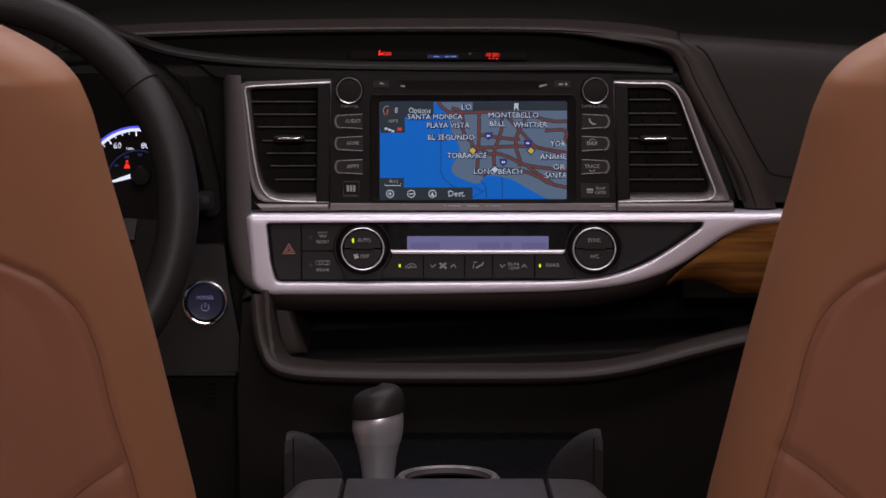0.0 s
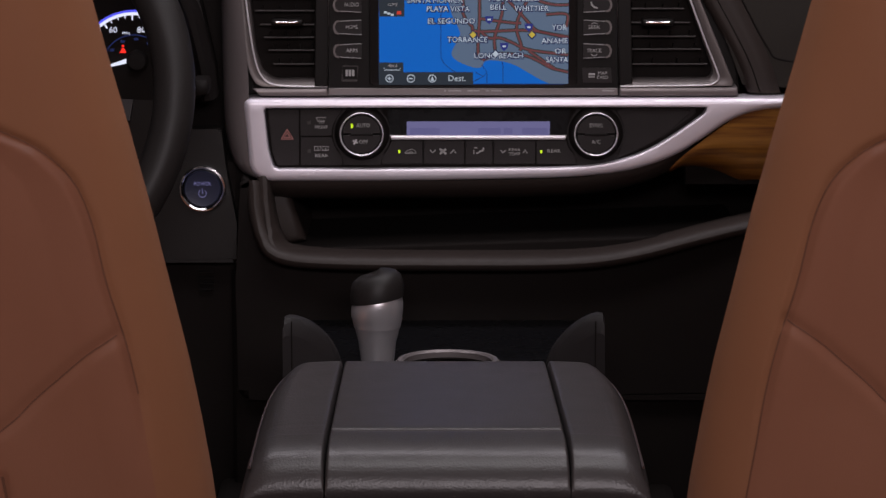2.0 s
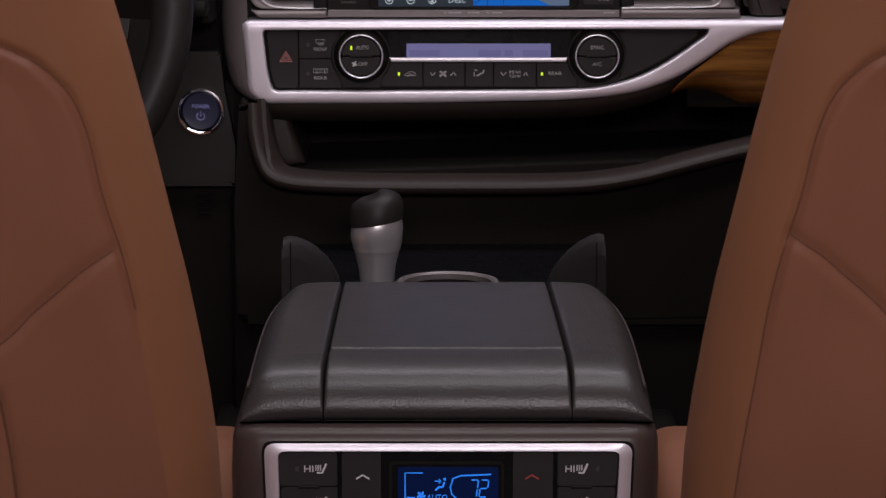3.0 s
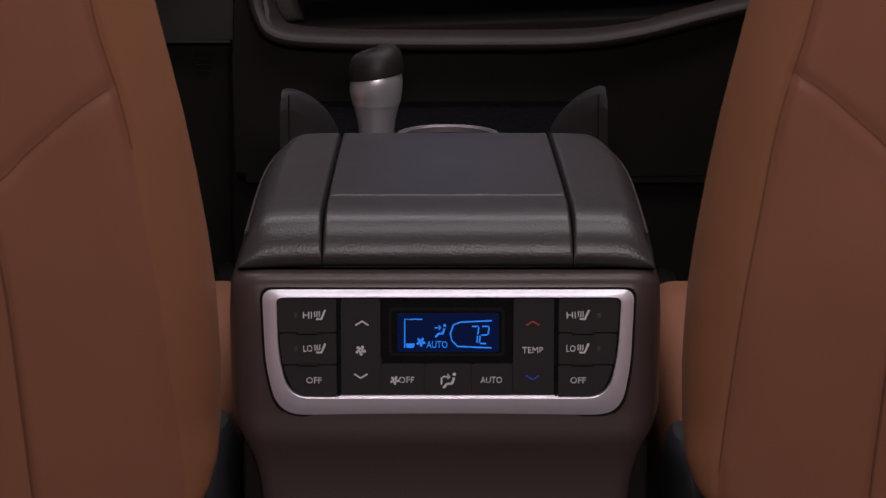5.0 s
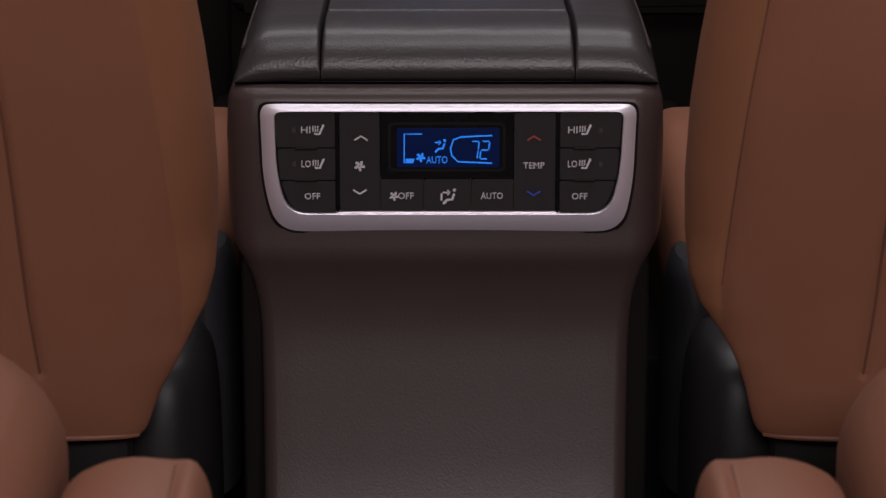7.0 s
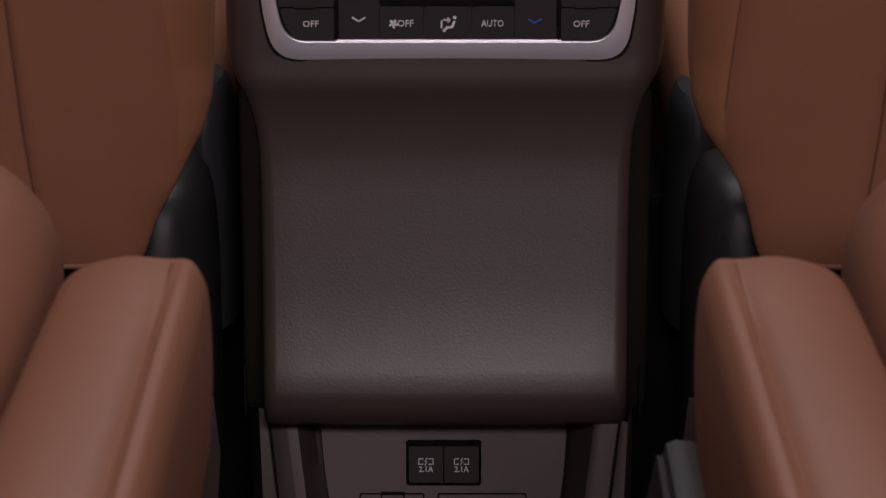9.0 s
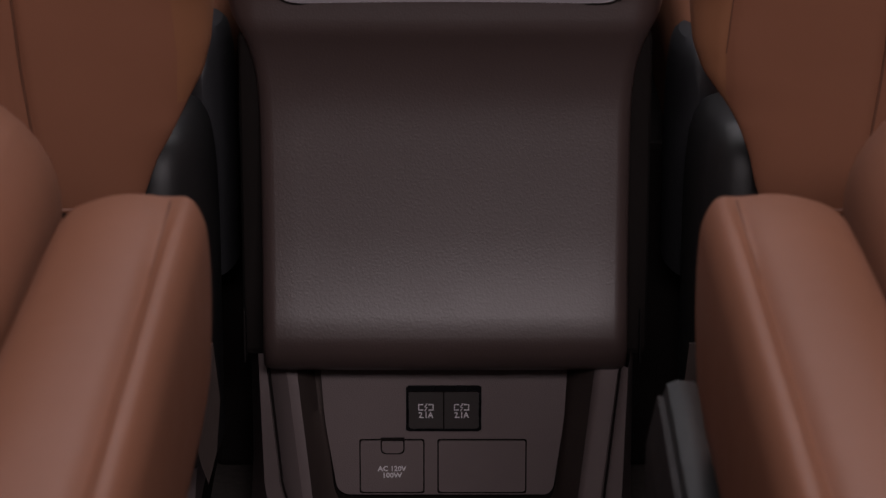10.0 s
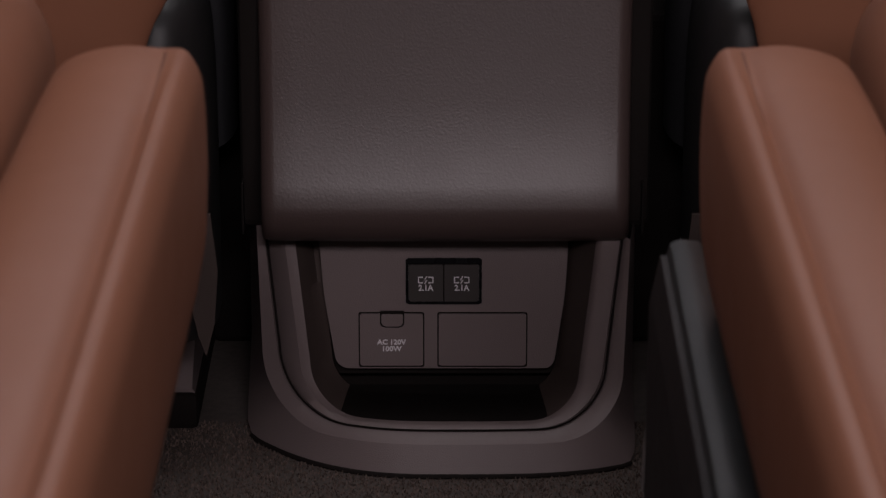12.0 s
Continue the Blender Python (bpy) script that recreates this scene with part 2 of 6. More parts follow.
def plate_ring(outer, inner, y0, y1, r_out, r_in, n=200, steps=6):
    """A flat plate with a hole: face at y0, back at y1, edges rounded by r_out and r_in."""
    bm = bmesh.new()
    last = []
    for loop, sign, r in ((resample(outer, n), 1, r_out), (resample(inner, n), -1, r_in)):
        rings = [[bm.verts.new((p.x, y1, p.y)) for p in loop]]
        for k in range(steps + 1):
            a = math.pi / 2 * k / steps
            rings.append([bm.verts.new((p.x, y0 + r * (1 - math.sin(a)), p.y)) for p in offset_loop(loop, sign * r * (1 - math.cos(a)))])
        for p, q in zip(rings, rings[1:]):
            for k in range(n):
                bm.faces.new((p[k], p[(k + 1) % n], q[(k + 1) % n], q[k]))
        last += [bm.edges.get((rings[-1][k], rings[-1][(k + 1) % n])) for k in range(n)]
    bmesh.ops.triangle_fill(bm, edges=last, use_beauty=True, normal=(0, -1, 0))
    return bm


def loft(rings, closed=True, caps=True, bm=None):
    bm = bm or bmesh.new()
    vs = [[bm.verts.new(p) for p in r] for r in rings]
    n = len(rings[0])
    for r, s in zip(vs, vs[1:]):
        for k in range(n if closed else n - 1):
            bm.faces.new((r[k], r[(k + 1) % n], s[(k + 1) % n], s[k]))
    if caps and closed:
        bm.faces.new(vs[0])
        bm.faces.new(vs[-1][::-1])
    return bm


def tube(path, ra, rb=None, n=14, up=(0, 1, 0), power=1.0, caps=True):
    """A bar with an elliptic section along a path; ra across the path and up, rb along up."""
    rb = ra if rb is None else rb
    p, rings, up = [Vector(q) for q in path], [], Vector(up)
    for k, q in enumerate(p):
        t = (p[min(k + 1, len(p) - 1)] - p[max(k - 1, 0)]).normalized()
        side = t.cross(up).normalized()
        u2 = side.cross(t)
        ring = []
        for i in range(n):
            a = 2 * math.pi * i / n
            c, s = math.cos(a), math.sin(a)
            c, s = math.copysign(abs(c) ** power, c), math.copysign(abs(s) ** power, s)
            ring.append(q + side * c * ra + u2 * s * rb)
        rings.append(ring)
    return loft(rings, caps=caps)


def turned(profile, at, n=40, axis="y"):
    """A turned body: profile of (radius, height) along -y or z from at."""
    rings = []
    for r, h in profile:
        ring = []
        for i in range(n):
            a = 2 * math.pi * i / n
            c, s = math.cos(a) * max(r, 1e-5), math.sin(a) * max(r, 1e-5)
            ring.append((at[0] + c, at[1] - h, at[2] + s) if axis == "y" else (at[0] + c, at[1] + s, at[2] + h))
        rings.append(ring)
    return loft(rings)


def text(name, body, x, y, z, size, material, parent, width=None, label="", depth=0.0002, turn=0.0, bold=0.0):
    cu = bpy.data.curves.new(name, "FONT")
    cu.body, cu.size, cu.align_x, cu.align_y, cu.extrude, cu.resolution_u, cu.offset = body, size, "CENTER", "CENTER", depth, 2, bold
    tmp = bpy.data.objects.new(name, cu)
    scene.collection.objects.link(tmp)
    bpy.context.view_layer.update()
    me = bpy.data.meshes.new_from_object(tmp.evaluated_get(bpy.context.evaluated_depsgraph_get()))
    bpy.data.objects.remove(tmp)
    xs = [v.co.x for v in me.vertices]
    sx = width / (max(xs) - min(xs)) if width else 1.0
    me.transform(Matrix.Translation((x, y, z)) @ Matrix.Rotation(radians(90), 4, "X") @ Matrix.Rotation(turn, 4, "Z") @ Matrix.Diagonal((sx, 1, 1, 1)))
    bm = bmesh.new()
    bm.from_mesh(me)
    bpy.data.meshes.remove(me)
    return part(name, bm, material, parent, label, smooth=False)


def flat(pts, y, material, name, parent, label="", thick=0.0002):
    return part(name, prism(pts, y - thick, y + thick), material, parent, label, smooth=False)


def ribbon(path, width, y, thick=0.0003):
    """A flat line of some width along a path in x and z."""
    p = [Vector(q) for q in path]
    left, right = [], []
    for k, q in enumerate(p):
        t = (p[min(k + 1, len(p) - 1)] - p[max(k - 1, 0)]).normalized()
        nrm = Vector((-t.y, t.x)) * width / 2
        left.append(q + nrm)
        right.append(q - nrm)
    bm = bmesh.new()
    a = [bm.verts.new((v.x, y, v.y)) for v in left]
    b = [bm.verts.new((v.x, y, v.y)) for v in right]
    for k in range(len(a) - 1):
        bm.faces.new((a[k], a[k + 1], b[k + 1], b[k]))
    g = bmesh.ops.extrude_face_region(bm, geom=list(bm.faces))
    bmesh.ops.translate(bm, verts=[v for v in g["geom"] if isinstance(v, bmesh.types.BMVert)], vec=(0, -thick, 0))
    return bm


def rect(x0, x1, z0, z1):
    return [(x0, z0), (x1, z0), (x1, z1), (x0, z1)]


# ---------------- setting ----------------
tagged(part("floor", box(-0.9, 0.9, -1.6, 3.6, -0.06, 0.0), CARPET), "dark grey carpeted cabin floor", "floor", kind="structure")
tagged(part("wall_front", box(-1.0, 1.0, 3.7, 3.76, -0.06, 1.75), DEEP), "dark surface beyond the dashboard", "wall", kind="structure")
tagged(part("wall_left", box(-0.96, -0.9, -1.6, 3.7, -0.06, 1.75), TRIMWALL), "dark side of the cabin", "wall", kind="structure")
tagged(part("wall_right", box(0.9, 0.96, -1.6, 3.7, -0.06, 1.75), TRIMWALL), "dark side of the cabin", "wall", kind="structure")
tagged(part("wall_back", box(-1.0, 1.0, -1.66, -1.6, -0.06, 1.75), TRIMWALL), "dark rear end of the cabin", "wall", kind="structure")
tagged(part("ceiling", box(-1.0, 1.0, -1.66, 3.76, 1.75, 1.8), HEADLINER), "dark cloth cabin roof lining", "ceiling", kind="structure")
# ---------------- dashboard ----------------
dash = thing("dashboard", "dark dashboard with soft top, silver trim and wood inlay", "dashboard", at=(0, 3.0, 0.6))


def bar(path, ra, rb, n=14, steps=48, up=(0, 1, 0), power=0.8):
    """A padded band along a smooth curve of (x, z, y)."""
    return tube([(p.x, p.z, p.y) for p in spline([(x, z, y) for x, z, y in path], steps)], ra, rb, n, up, power)


def P3(xz, y):
    return (xz[0], xz[1], y)


# bodies behind the facings: upper box, open shelf, lower box; black holds their shade
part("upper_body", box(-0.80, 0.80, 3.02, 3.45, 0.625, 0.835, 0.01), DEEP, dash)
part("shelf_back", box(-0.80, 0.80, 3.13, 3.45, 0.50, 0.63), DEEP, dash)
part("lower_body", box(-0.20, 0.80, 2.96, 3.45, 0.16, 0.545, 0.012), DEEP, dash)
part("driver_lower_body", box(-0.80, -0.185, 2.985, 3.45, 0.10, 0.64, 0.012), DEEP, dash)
# Added black block ends the slots beside the console, in place of their shade.
part("slot_shade_block", box(-0.215, 0.22, 2.72, 3.25, 0.0, 0.33, 0.01), DEEP, dash)
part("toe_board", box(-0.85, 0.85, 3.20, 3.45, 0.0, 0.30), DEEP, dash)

# soft top and its hooded edge
ARCH = [[(-0.345, 0.8590), (-0.262, 0.8620), (-0.149, 0.8655), (-0.011, 0.8665), (0.10, 0.8655), (0.1600, 0.8620), (0.2067, 0.854), (0.2203, 0.8400), (0.2269, 0.8231), (0.245, 0.7881), (0.2725, 0.7394), (0.2870, 0.704)],
        [(-0.345, 0.8620), (-0.262, 0.8655), (-0.149, 0.8690), (-0.011, 0.8700), (0.10, 0.8692), (0.1700, 0.8660), (0.2147, 0.8580), (0.2294, 0.8445), (0.2382, 0.8258), (0.2568, 0.7908), (0.2844, 0.7394), (0.2980, 0.704)],
        [(-0.345, 0.8650), (-0.262, 0.8690), (-0.149, 0.8720), (-0.011, 0.8732), (0.10, 0.8728), (0.1800, 0.8702), (0.2227, 0.8634), (0.2427, 0.8489), (0.2563, 0.8312), (0.2772, 0.7935), (0.3048, 0.7394), (0.3170, 0.704)]]
arch = [spline(c, 96) for c in ARCH]
rings = []
for p, q, r in zip(*arch):
    u = max(0.0, min(1.0, (0.215 - q.x) / 0.12))
    d = 0.05 * u * u * (3 - 2 * u)
    rings.append([(x, y + d, z) for x, y, z in ((p.x, 3.04, p.y), (p.x, 2.978, p.y), (p.x * 0.75 + q.x * 0.25, 2.9715, p.y * 0.75 + q.y * 0.25), (p.x * 0.3 + q.x * 0.7, 2.9695, p.y * 0.3 + q.y * 0.7), (q.x, 2.9705, q.y),
                  (q.x * 0.75 + r.x * 0.25, 2.969, q.y * 0.75 + r.y * 0.25), (q.x * 0.3 + r.x * 0.7, 2.9695, q.y * 0.3 + r.y * 0.7), (r.x, 2.9735, r.y), (r.x + 0.002, 3.04, r.y + 0.003))])
part("hood_arch", loft(rings, closed=False, caps=False), SOFT, dash, "dark brown soft hood lip with a sewn line", auto=70)
part("arch_seam", tube([(q.x, 2.9702, q.y) for q in arch[1][58:]], 0.0006, n=6), DEEP, dash)
part("top_pad", prism(rounded([(-0.383, 0.864), (-0.255, 0.868), (-0.011, 0.872), (0.169, 0.868), (0.26, 0.848), (0.515, 0.838), (0.516, 0.81), (-0.383, 0.81)], 0.03), 3.06, 3.45, 0.02, 3), PLASTIC, dash)
# pocket under the hood, its shade put into a black back, with the ledge in front
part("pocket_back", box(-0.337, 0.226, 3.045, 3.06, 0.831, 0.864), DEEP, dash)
led_path = [P3((-0.35, 0.891), 2.90), P3((-0.308, 0.877), 2.92), P3((-0.261, 0.857), 2.95), P3((-0.202, 0.846), 2.97), P3((-0.117, 0.84), 2.985), P3((0.01, 0.838), 2.985), P3((0.143, 0.838), 2.985), P3((0.217, 0.835), 2.985)]
part("ledge", bar([(x, z - 0.001, y) for x, z, y in led_path], 0.0048, 0.014), PLASTIC, dash, "grey-brown padded ledge")
part("ledge_face", prism([(-0.24, 0.845), (-0.117, 0.835), (0.223, 0.833), (0.226, 0.822), (-0.192, 0.822), (-0.218, 0.828)], 2.972, 3.0, 0.003), SMOOTHP, dash)
# passenger side pad with a sewn line
PAD_ROLL = [(0.125, 0.010), (0.045, 0.001), (0.022, 0.0), (0.011, 0.0025), (0.004, 0.008), (0.001, 0.016), (0.0, 0.026)]


def pad_top(x):
    return 0.868 - 0.0705 * (x - 0.222)


def pad_left(z):
    return 0.225 + 0.40 * max(0.0, 0.855 - z)


rows_yd = PAD_ROLL + [(0.0, 0.026 + 0.014 * k) for k in range(1, 10)]
rings = []
for d, h in rows_yd:
    ring = []
    for k in range(25):
        xl = pad_left(pad_top(0.25) - h)
        x = xl + (0.56 - xl) * k / 24
        ring.append((x, 2.975 + d, pad_top(x) - h))
    rings.append(ring)
part("passenger_pad", loft(rings, closed=False, caps=False), PADTRIM, dash, "dark grey grained passenger pad", auto=70)
pl = spline([(0.240, 0.858), (0.2503, 0.8488), (0.2647, 0.8207), (0.2828, 0.7854), (0.3045, 0.7464), (0.318, 0.735), (0.374, 0.731), (0.491, 0.723)], 60)
seam = []
for p in pl:
    h = pad_top(p.x) - p.y
    d = 0.0
    for (d0, h0), (d1, h1) in zip(PAD_ROLL[2:], PAD_ROLL[3:]):
        if h0 <= h < h1:
            d = d0 + (d1 - d0) * (h - h0) / (h1 - h0)
    seam.append((p.x, 2.9750 + d, p.y))
part("pad_seam", tube(seam, 0.0009, n=8), DEEP, dash)


# warning lamps in the pocket
warn = thing("warning_display", "slim dark warning display with red and blue lamps under the hood", "display", at=(0.0, 3.03, 0.855))
YW = 3.03
part("lens", prism([(-0.09, 0.849), (0.081, 0.847), (0.081, 0.84), (-0.09, 0.84)], YW, YW + 0.008, 0.001), DEEP, warn)
part("belt_lamp", ribbon([(-0.0605, 0.8495), (-0.061, 0.848), (-0.0618, 0.8445)], 0.0013, YW - 0.0005), LEDRED, warn)
part("belt_lamp", ribbon([(-0.062, 0.846), (-0.058, 0.846)], 0.0016, YW - 0.0005), LEDRED, warn)
text("lettering", "REAR", -0.054, YW - 0.0005, 0.846, 0.0050, LEDRED, warn, width=0.0088)
text("lettering", "AIR BAG", 0.048, YW - 0.0005, 0.845, 0.0052, LEDRED, warn, width=0.0135)
for k in range(3):
    part("bar", box(0.044 + 0.0035 * k, 0.044 + 0.0035 * k + 0.002, YW - 0.0006, YW, 0.841, 0.842), LEDRED, warn)
part("lcd_strip", box(-0.015, 0.015, YW - 0.0006, YW, 0.842, 0.845), GAUGEDIM, warn)
for a, b in ((764, 774), (784, 792), (794, 804)):
    part("bar", box(-0.009 + (a - 764) * 0.000545, -0.009 + (b - 764) * 0.000545, YW - 0.001, YW - 0.0006, 0.843, 0.844), LEDBLUE, warn)
text("lettering", "II", 0.026, YW - 0.0005, 0.846, 0.004, GREYPRINT, warn)
part("bar", box(0.029, 0.034, YW - 0.0006, YW, 0.846, 0.846), GREYPRINT, warn)

# side of the centre stack, and facings
FLANK = [(0.832, -0.1900, -0.2090), (0.80, -0.1875, -0.2085), (0.76, -0.1845, -0.2080), (0.72, -0.1815, -0.2075), (0.695, -0.1815, -0.2070), (0.665, -0.1835, -0.2050), (0.645, -0.1815, -0.2010), (0.633, -0.1770, -0.1950), (0.626, -0.1700, -0.1850), (0.622, -0.1600, -0.1650)]
rings = []
for p in spline(FLANK, 40):
    z, xr, xl = p
    rings.append([(xr - (xr - xl) * math.sin(math.pi / 2 * k / 9), 2.9545 + 0.034 * (1 - math.cos(math.pi / 2 * k / 9)), z) for k in range(10)] + [(xl, 3.02, z)])
part("stack_flank", loft(rings, closed=False, caps=False), STACK, dash, "satin grey side of the stack", auto=60)
part("stack_face", prism([(-0.205, 0.831), (0.268, 0.831), (0.28, 0.704), (-0.204, 0.699)], 2.9845, 3.03, 0.003), SMOOTHP, dash)
T_OUT = rounded([(-0.187, 0.701), (0.064, 0.701), (0.331, 0.702), (0.331, 0.693), (0.293, 0.69), (0.268, 0.681), (0.243, 0.663), (0.217, 0.6465), (0.176, 0.632), (0.118, 0.626), (-0.043, 0.623), (-0.167, 0.623), (-0.181, 0.632), (-0.184, 0.672)], [0.008, 0.02, 0.001, 0.001, 0.03, 0.05, 0.05, 0.05, 0.05, 0.05, 0.05, 0.016, 0.016, 0.02])
T_IN = rounded([(-0.167, 0.692), (0.064, 0.693), (0.247, 0.693), (0.244, 0.687), (0.214, 0.665), (0.186, 0.649), (0.151, 0.639), (0.112, 0.636), (-0.043, 0.635), (-0.158, 0.635), (-0.163, 0.651)], [0.002, 0.02, 0.002, 0.004, 0.04, 0.05, 0.05, 0.03, 0.02, 0.004, 0.01])
part("silver_trim", plate_ring(T_OUT, T_IN, 2.9505, 2.985, 0.0058, 0.0018, n=260), SILVER, dash, "satin silver trim band")
rings = []
for p in spline([(-0.170, 0.6245, 2.958), (-0.140, 0.6235, 2.953), (-0.043, 0.6235, 2.953), (0.096, 0.6255, 2.953), (0.150, 0.6295, 2.953), (0.190, 0.6385, 2.954), (0.214, 0.648, 2.957), (0.234, 0.653, 2.968), (0.262, 0.642, 2.988), (0.310, 0.630, 3.000), (0.400, 0.628, 3.004)], 48):
    rings.append([(p[0], p[2] + d, p[1] - h) for d, h in ((0.0, 0.0), (0.0015, 0.0045), (0.006, 0.010), (0.014, 0.0155), (0.026, 0.020), (0.045, 0.0235), (0.10, 0.026))])
part("under_skirt", loft(rings, closed=False, caps=False), SOFT, dash, "dark brown soft skin curving under the trim", auto=70)
# wood inlay, rolling under
wz = [(math.sin(a), 0.055 * (1 - math.cos(a))) for a in [math.pi / 2 * k / 10 for k in range(11)]]
rings = []
for k in range(25):
    u = k / 24
    x = 0.2130 + 0.1685 * u + 0.25 * max(0, u - 0.7)
    zt = 0.6345 + 0.0595 * min(1.0, (u / 0.46)) ** 0.85 if u < 0.46 else 0.693
    zb = zt - 0.010 - (zt - 0.622) * min(1.0, u / 0.40) ** 0.7
    rings.append([(x, 2.957 + d, zt - (zt - zb) * h) for h, d in wz])
part("wood_inlay", loft(rings, closed=False, caps=False), WOOD, dash, "polished honey-brown wood inlay")
part("wood_backing", box(0.23, 0.60, 2.99, 3.02, 0.615, 0.695), DEEP, dash)
# shelf tray lip
lip = [P3((-0.177, 0.615), 2.965), P3((-0.174, 0.591), 2.955), P3((-0.166, 0.568), 2.945), P3((-0.149, 0.554), 2.935), P3((-0.097, 0.55), 2.93), P3((0.01, 0.549), 2.93), P3((0.118, 0.55), 2.93), P3((0.177, 0.557), 2.932), P3((0.236, 0.571), 2.938), P3((0.296, 0.583), 2.95), P3((0.376, 0.593), 2.97)]
part("shelf_lip", bar([(x, z + 0.002, y) for x, z, y in lip], 0.0085, 0.022, n=20, power=0.9), SOFT, dash, "dark brown grained shelf lip")
inner = [(x + (0.009, 0.009, 0.008, 0.006, 0.004)[min(k, 4)], z + 0.0022, y + 0.012) for k, (x, z, y) in enumerate(lip)]
part("shelf_inner_edge", bar(inner, 0.0074, 0.03, n=16), SOFT, dash)
# Shade inside the tray is put into the floor's black.
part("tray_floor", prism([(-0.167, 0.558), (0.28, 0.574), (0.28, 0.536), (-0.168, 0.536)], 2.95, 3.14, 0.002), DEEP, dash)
part("tray_cheek", prism([(-0.176, 0.622), (-0.150, 0.622), (-0.13, 0.562), (-0.149, 0.558), (-0.170, 0.574)], 2.978, 3.13, 0.008, 3), SOFT, dash)
# Apron's black also holds the shade under the shelf lip.
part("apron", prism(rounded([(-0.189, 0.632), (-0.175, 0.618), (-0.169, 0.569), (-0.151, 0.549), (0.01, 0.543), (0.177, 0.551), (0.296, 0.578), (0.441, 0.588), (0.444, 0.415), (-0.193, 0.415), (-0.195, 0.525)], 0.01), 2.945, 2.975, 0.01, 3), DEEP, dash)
# driver side cover with vents below
part("driver_cover", prism(rounded([(-0.311, 0.671), (-0.208, 0.671), (-0.204, 0.634), (-0.194, 0.58), (-0.195, 0.544), (-0.313, 0.544)], 0.003), 2.962, 2.99, 0.004, 3), PLASTIC, dash, "dark grained cover round the power button")
for k in range(4):
    part("grille_slot", box(-0.232, -0.218, 2.978, 2.99, 0.532 - 0.0054 * k - 0.001, 0.532 - 0.0054 * k, 0.0003), SMOOTHP, dash)
part("cover_edge", box(-0.267, -0.193, 2.970, 2.98, 0.543, 0.544), GREYP, dash)

# ---------------- air vents ----------------
def vent(label, outer, inner, zs, xspan, tab, posts, runs, panel, ledge):
    ob = thing("air_vent", label, "air vent", "dashboard vents", at=(outer[0][0], 2.965, 0.77))
    part("frame", frame_ring(outer, inner, 2.958, 2.985, n=140, bulge=0.002, lip=0.002, inner_y=2.964), VENTFR, ob, "satin silver frame")
    for a, b in runs:
        part("frame_edge", tube([(x, 2.9572, z) for x, z in [(p.x, p.y) for p in spline(a, 40)]], b, n=8), SILVERLITE, ob, "bright inner edge")
    part("side_panel", prism(panel, 2.9555, 2.972, 0.001), SMOOTHP, ob, "dark plastic panel")
    part("bottom_ledge", prism(ledge, 2.9570, 2.985, 0.0012), SILVER_DK, ob, "grey strip below the slats")
    # Black plate in place of the shade behind the slats.
    part("duct", prism([((x - tab[0]) * 1.02 + tab[0], (z - tab[1]) * 1.02 + tab[1]) for x, z in inner], 2.9828, 2.9842), DEEP, ob)
    for k, z in enumerate(zs):
        xa, xb = xspan(z)
        part("slat", box(xa, xb, 2.9655, 2.969, z - 0.0008, z + 0.0006, 0.0004), GREYP, ob)
        if abs(z - tab[1]) > 0.006:
            for q in posts:
                x = xa + (xb - xa) * q
                part("vane", box(x - 0.0005, x + 0.0005, 2.970, 2.983, z - 0.001, z + 0.0040), DEEP, ob)
    part("tab", box(tab[0] - 0.0150, tab[0] + 0.0150, 2.952, 2.975, tab[1] - 0.0032, tab[1] + 0.0030, 0.0025, 3), SMOOTHP, ob)
    part("tab_insert", box(tab[0] - 0.0108, tab[0] + 0.0108, 2.9515, 2.956, tab[1] - 0.0008, tab[1] + 0.0014, 0.0006), CHROME, ob, "chrome strip")
    return ob


v_out = rounded([(-0.192, 0.825), (-0.105, 0.827), (-0.108, 0.711), (-0.174, 0.711), (-0.182, 0.726)], [0.008, 0.001, 0.001, 0.008, 0.02])
v_in = rounded([(-0.182, 0.818), (-0.117, 0.819), (-0.12, 0.718), (-0.158, 0.717), (-0.169, 0.724), (-0.176, 0.748)], [0.004, 0.001, 0.001, 0.01, 0.012, 0.03])
vent("satin-framed air vent with black slats beside the audio unit", v_out, v_in, [0.806, 0.794, 0.782, 0.769, 0.757, 0.745, 0.732],
     lambda z: (-0.1835 + (0.8065 - z) * 0.33, -0.12), (-0.145, 0.772), (0.12, 0.42, 0.68, 0.95),
     [([(-0.106, 0.825), (-0.149, 0.823), (-0.181, 0.821), (-0.186, 0.818), (-0.185, 0.807), (-0.179, 0.758), (-0.174, 0.732), (-0.168, 0.72), (-0.159, 0.714), (-0.139, 0.712), (-0.108, 0.712)], 0.0009)],
     [(-0.118, 0.823), (-0.106, 0.825), (-0.108, 0.712), (-0.12, 0.712)], [(-0.178, 0.71), (-0.108, 0.71), (-0.108, 0.703), (-0.171, 0.703)])
v_out = rounded([(0.16, 0.826), (0.216, 0.826), (0.23, 0.815), (0.273, 0.712), (0.165, 0.712)], [0.001, 0.012, 0.012, 0.004, 0.001])
v_in = rounded([(0.171, 0.819), (0.211, 0.819), (0.223, 0.808), (0.253, 0.726), (0.25, 0.718), (0.174, 0.718)], [0.002, 0.008, 0.01, 0.008, 0.006, 0.002])
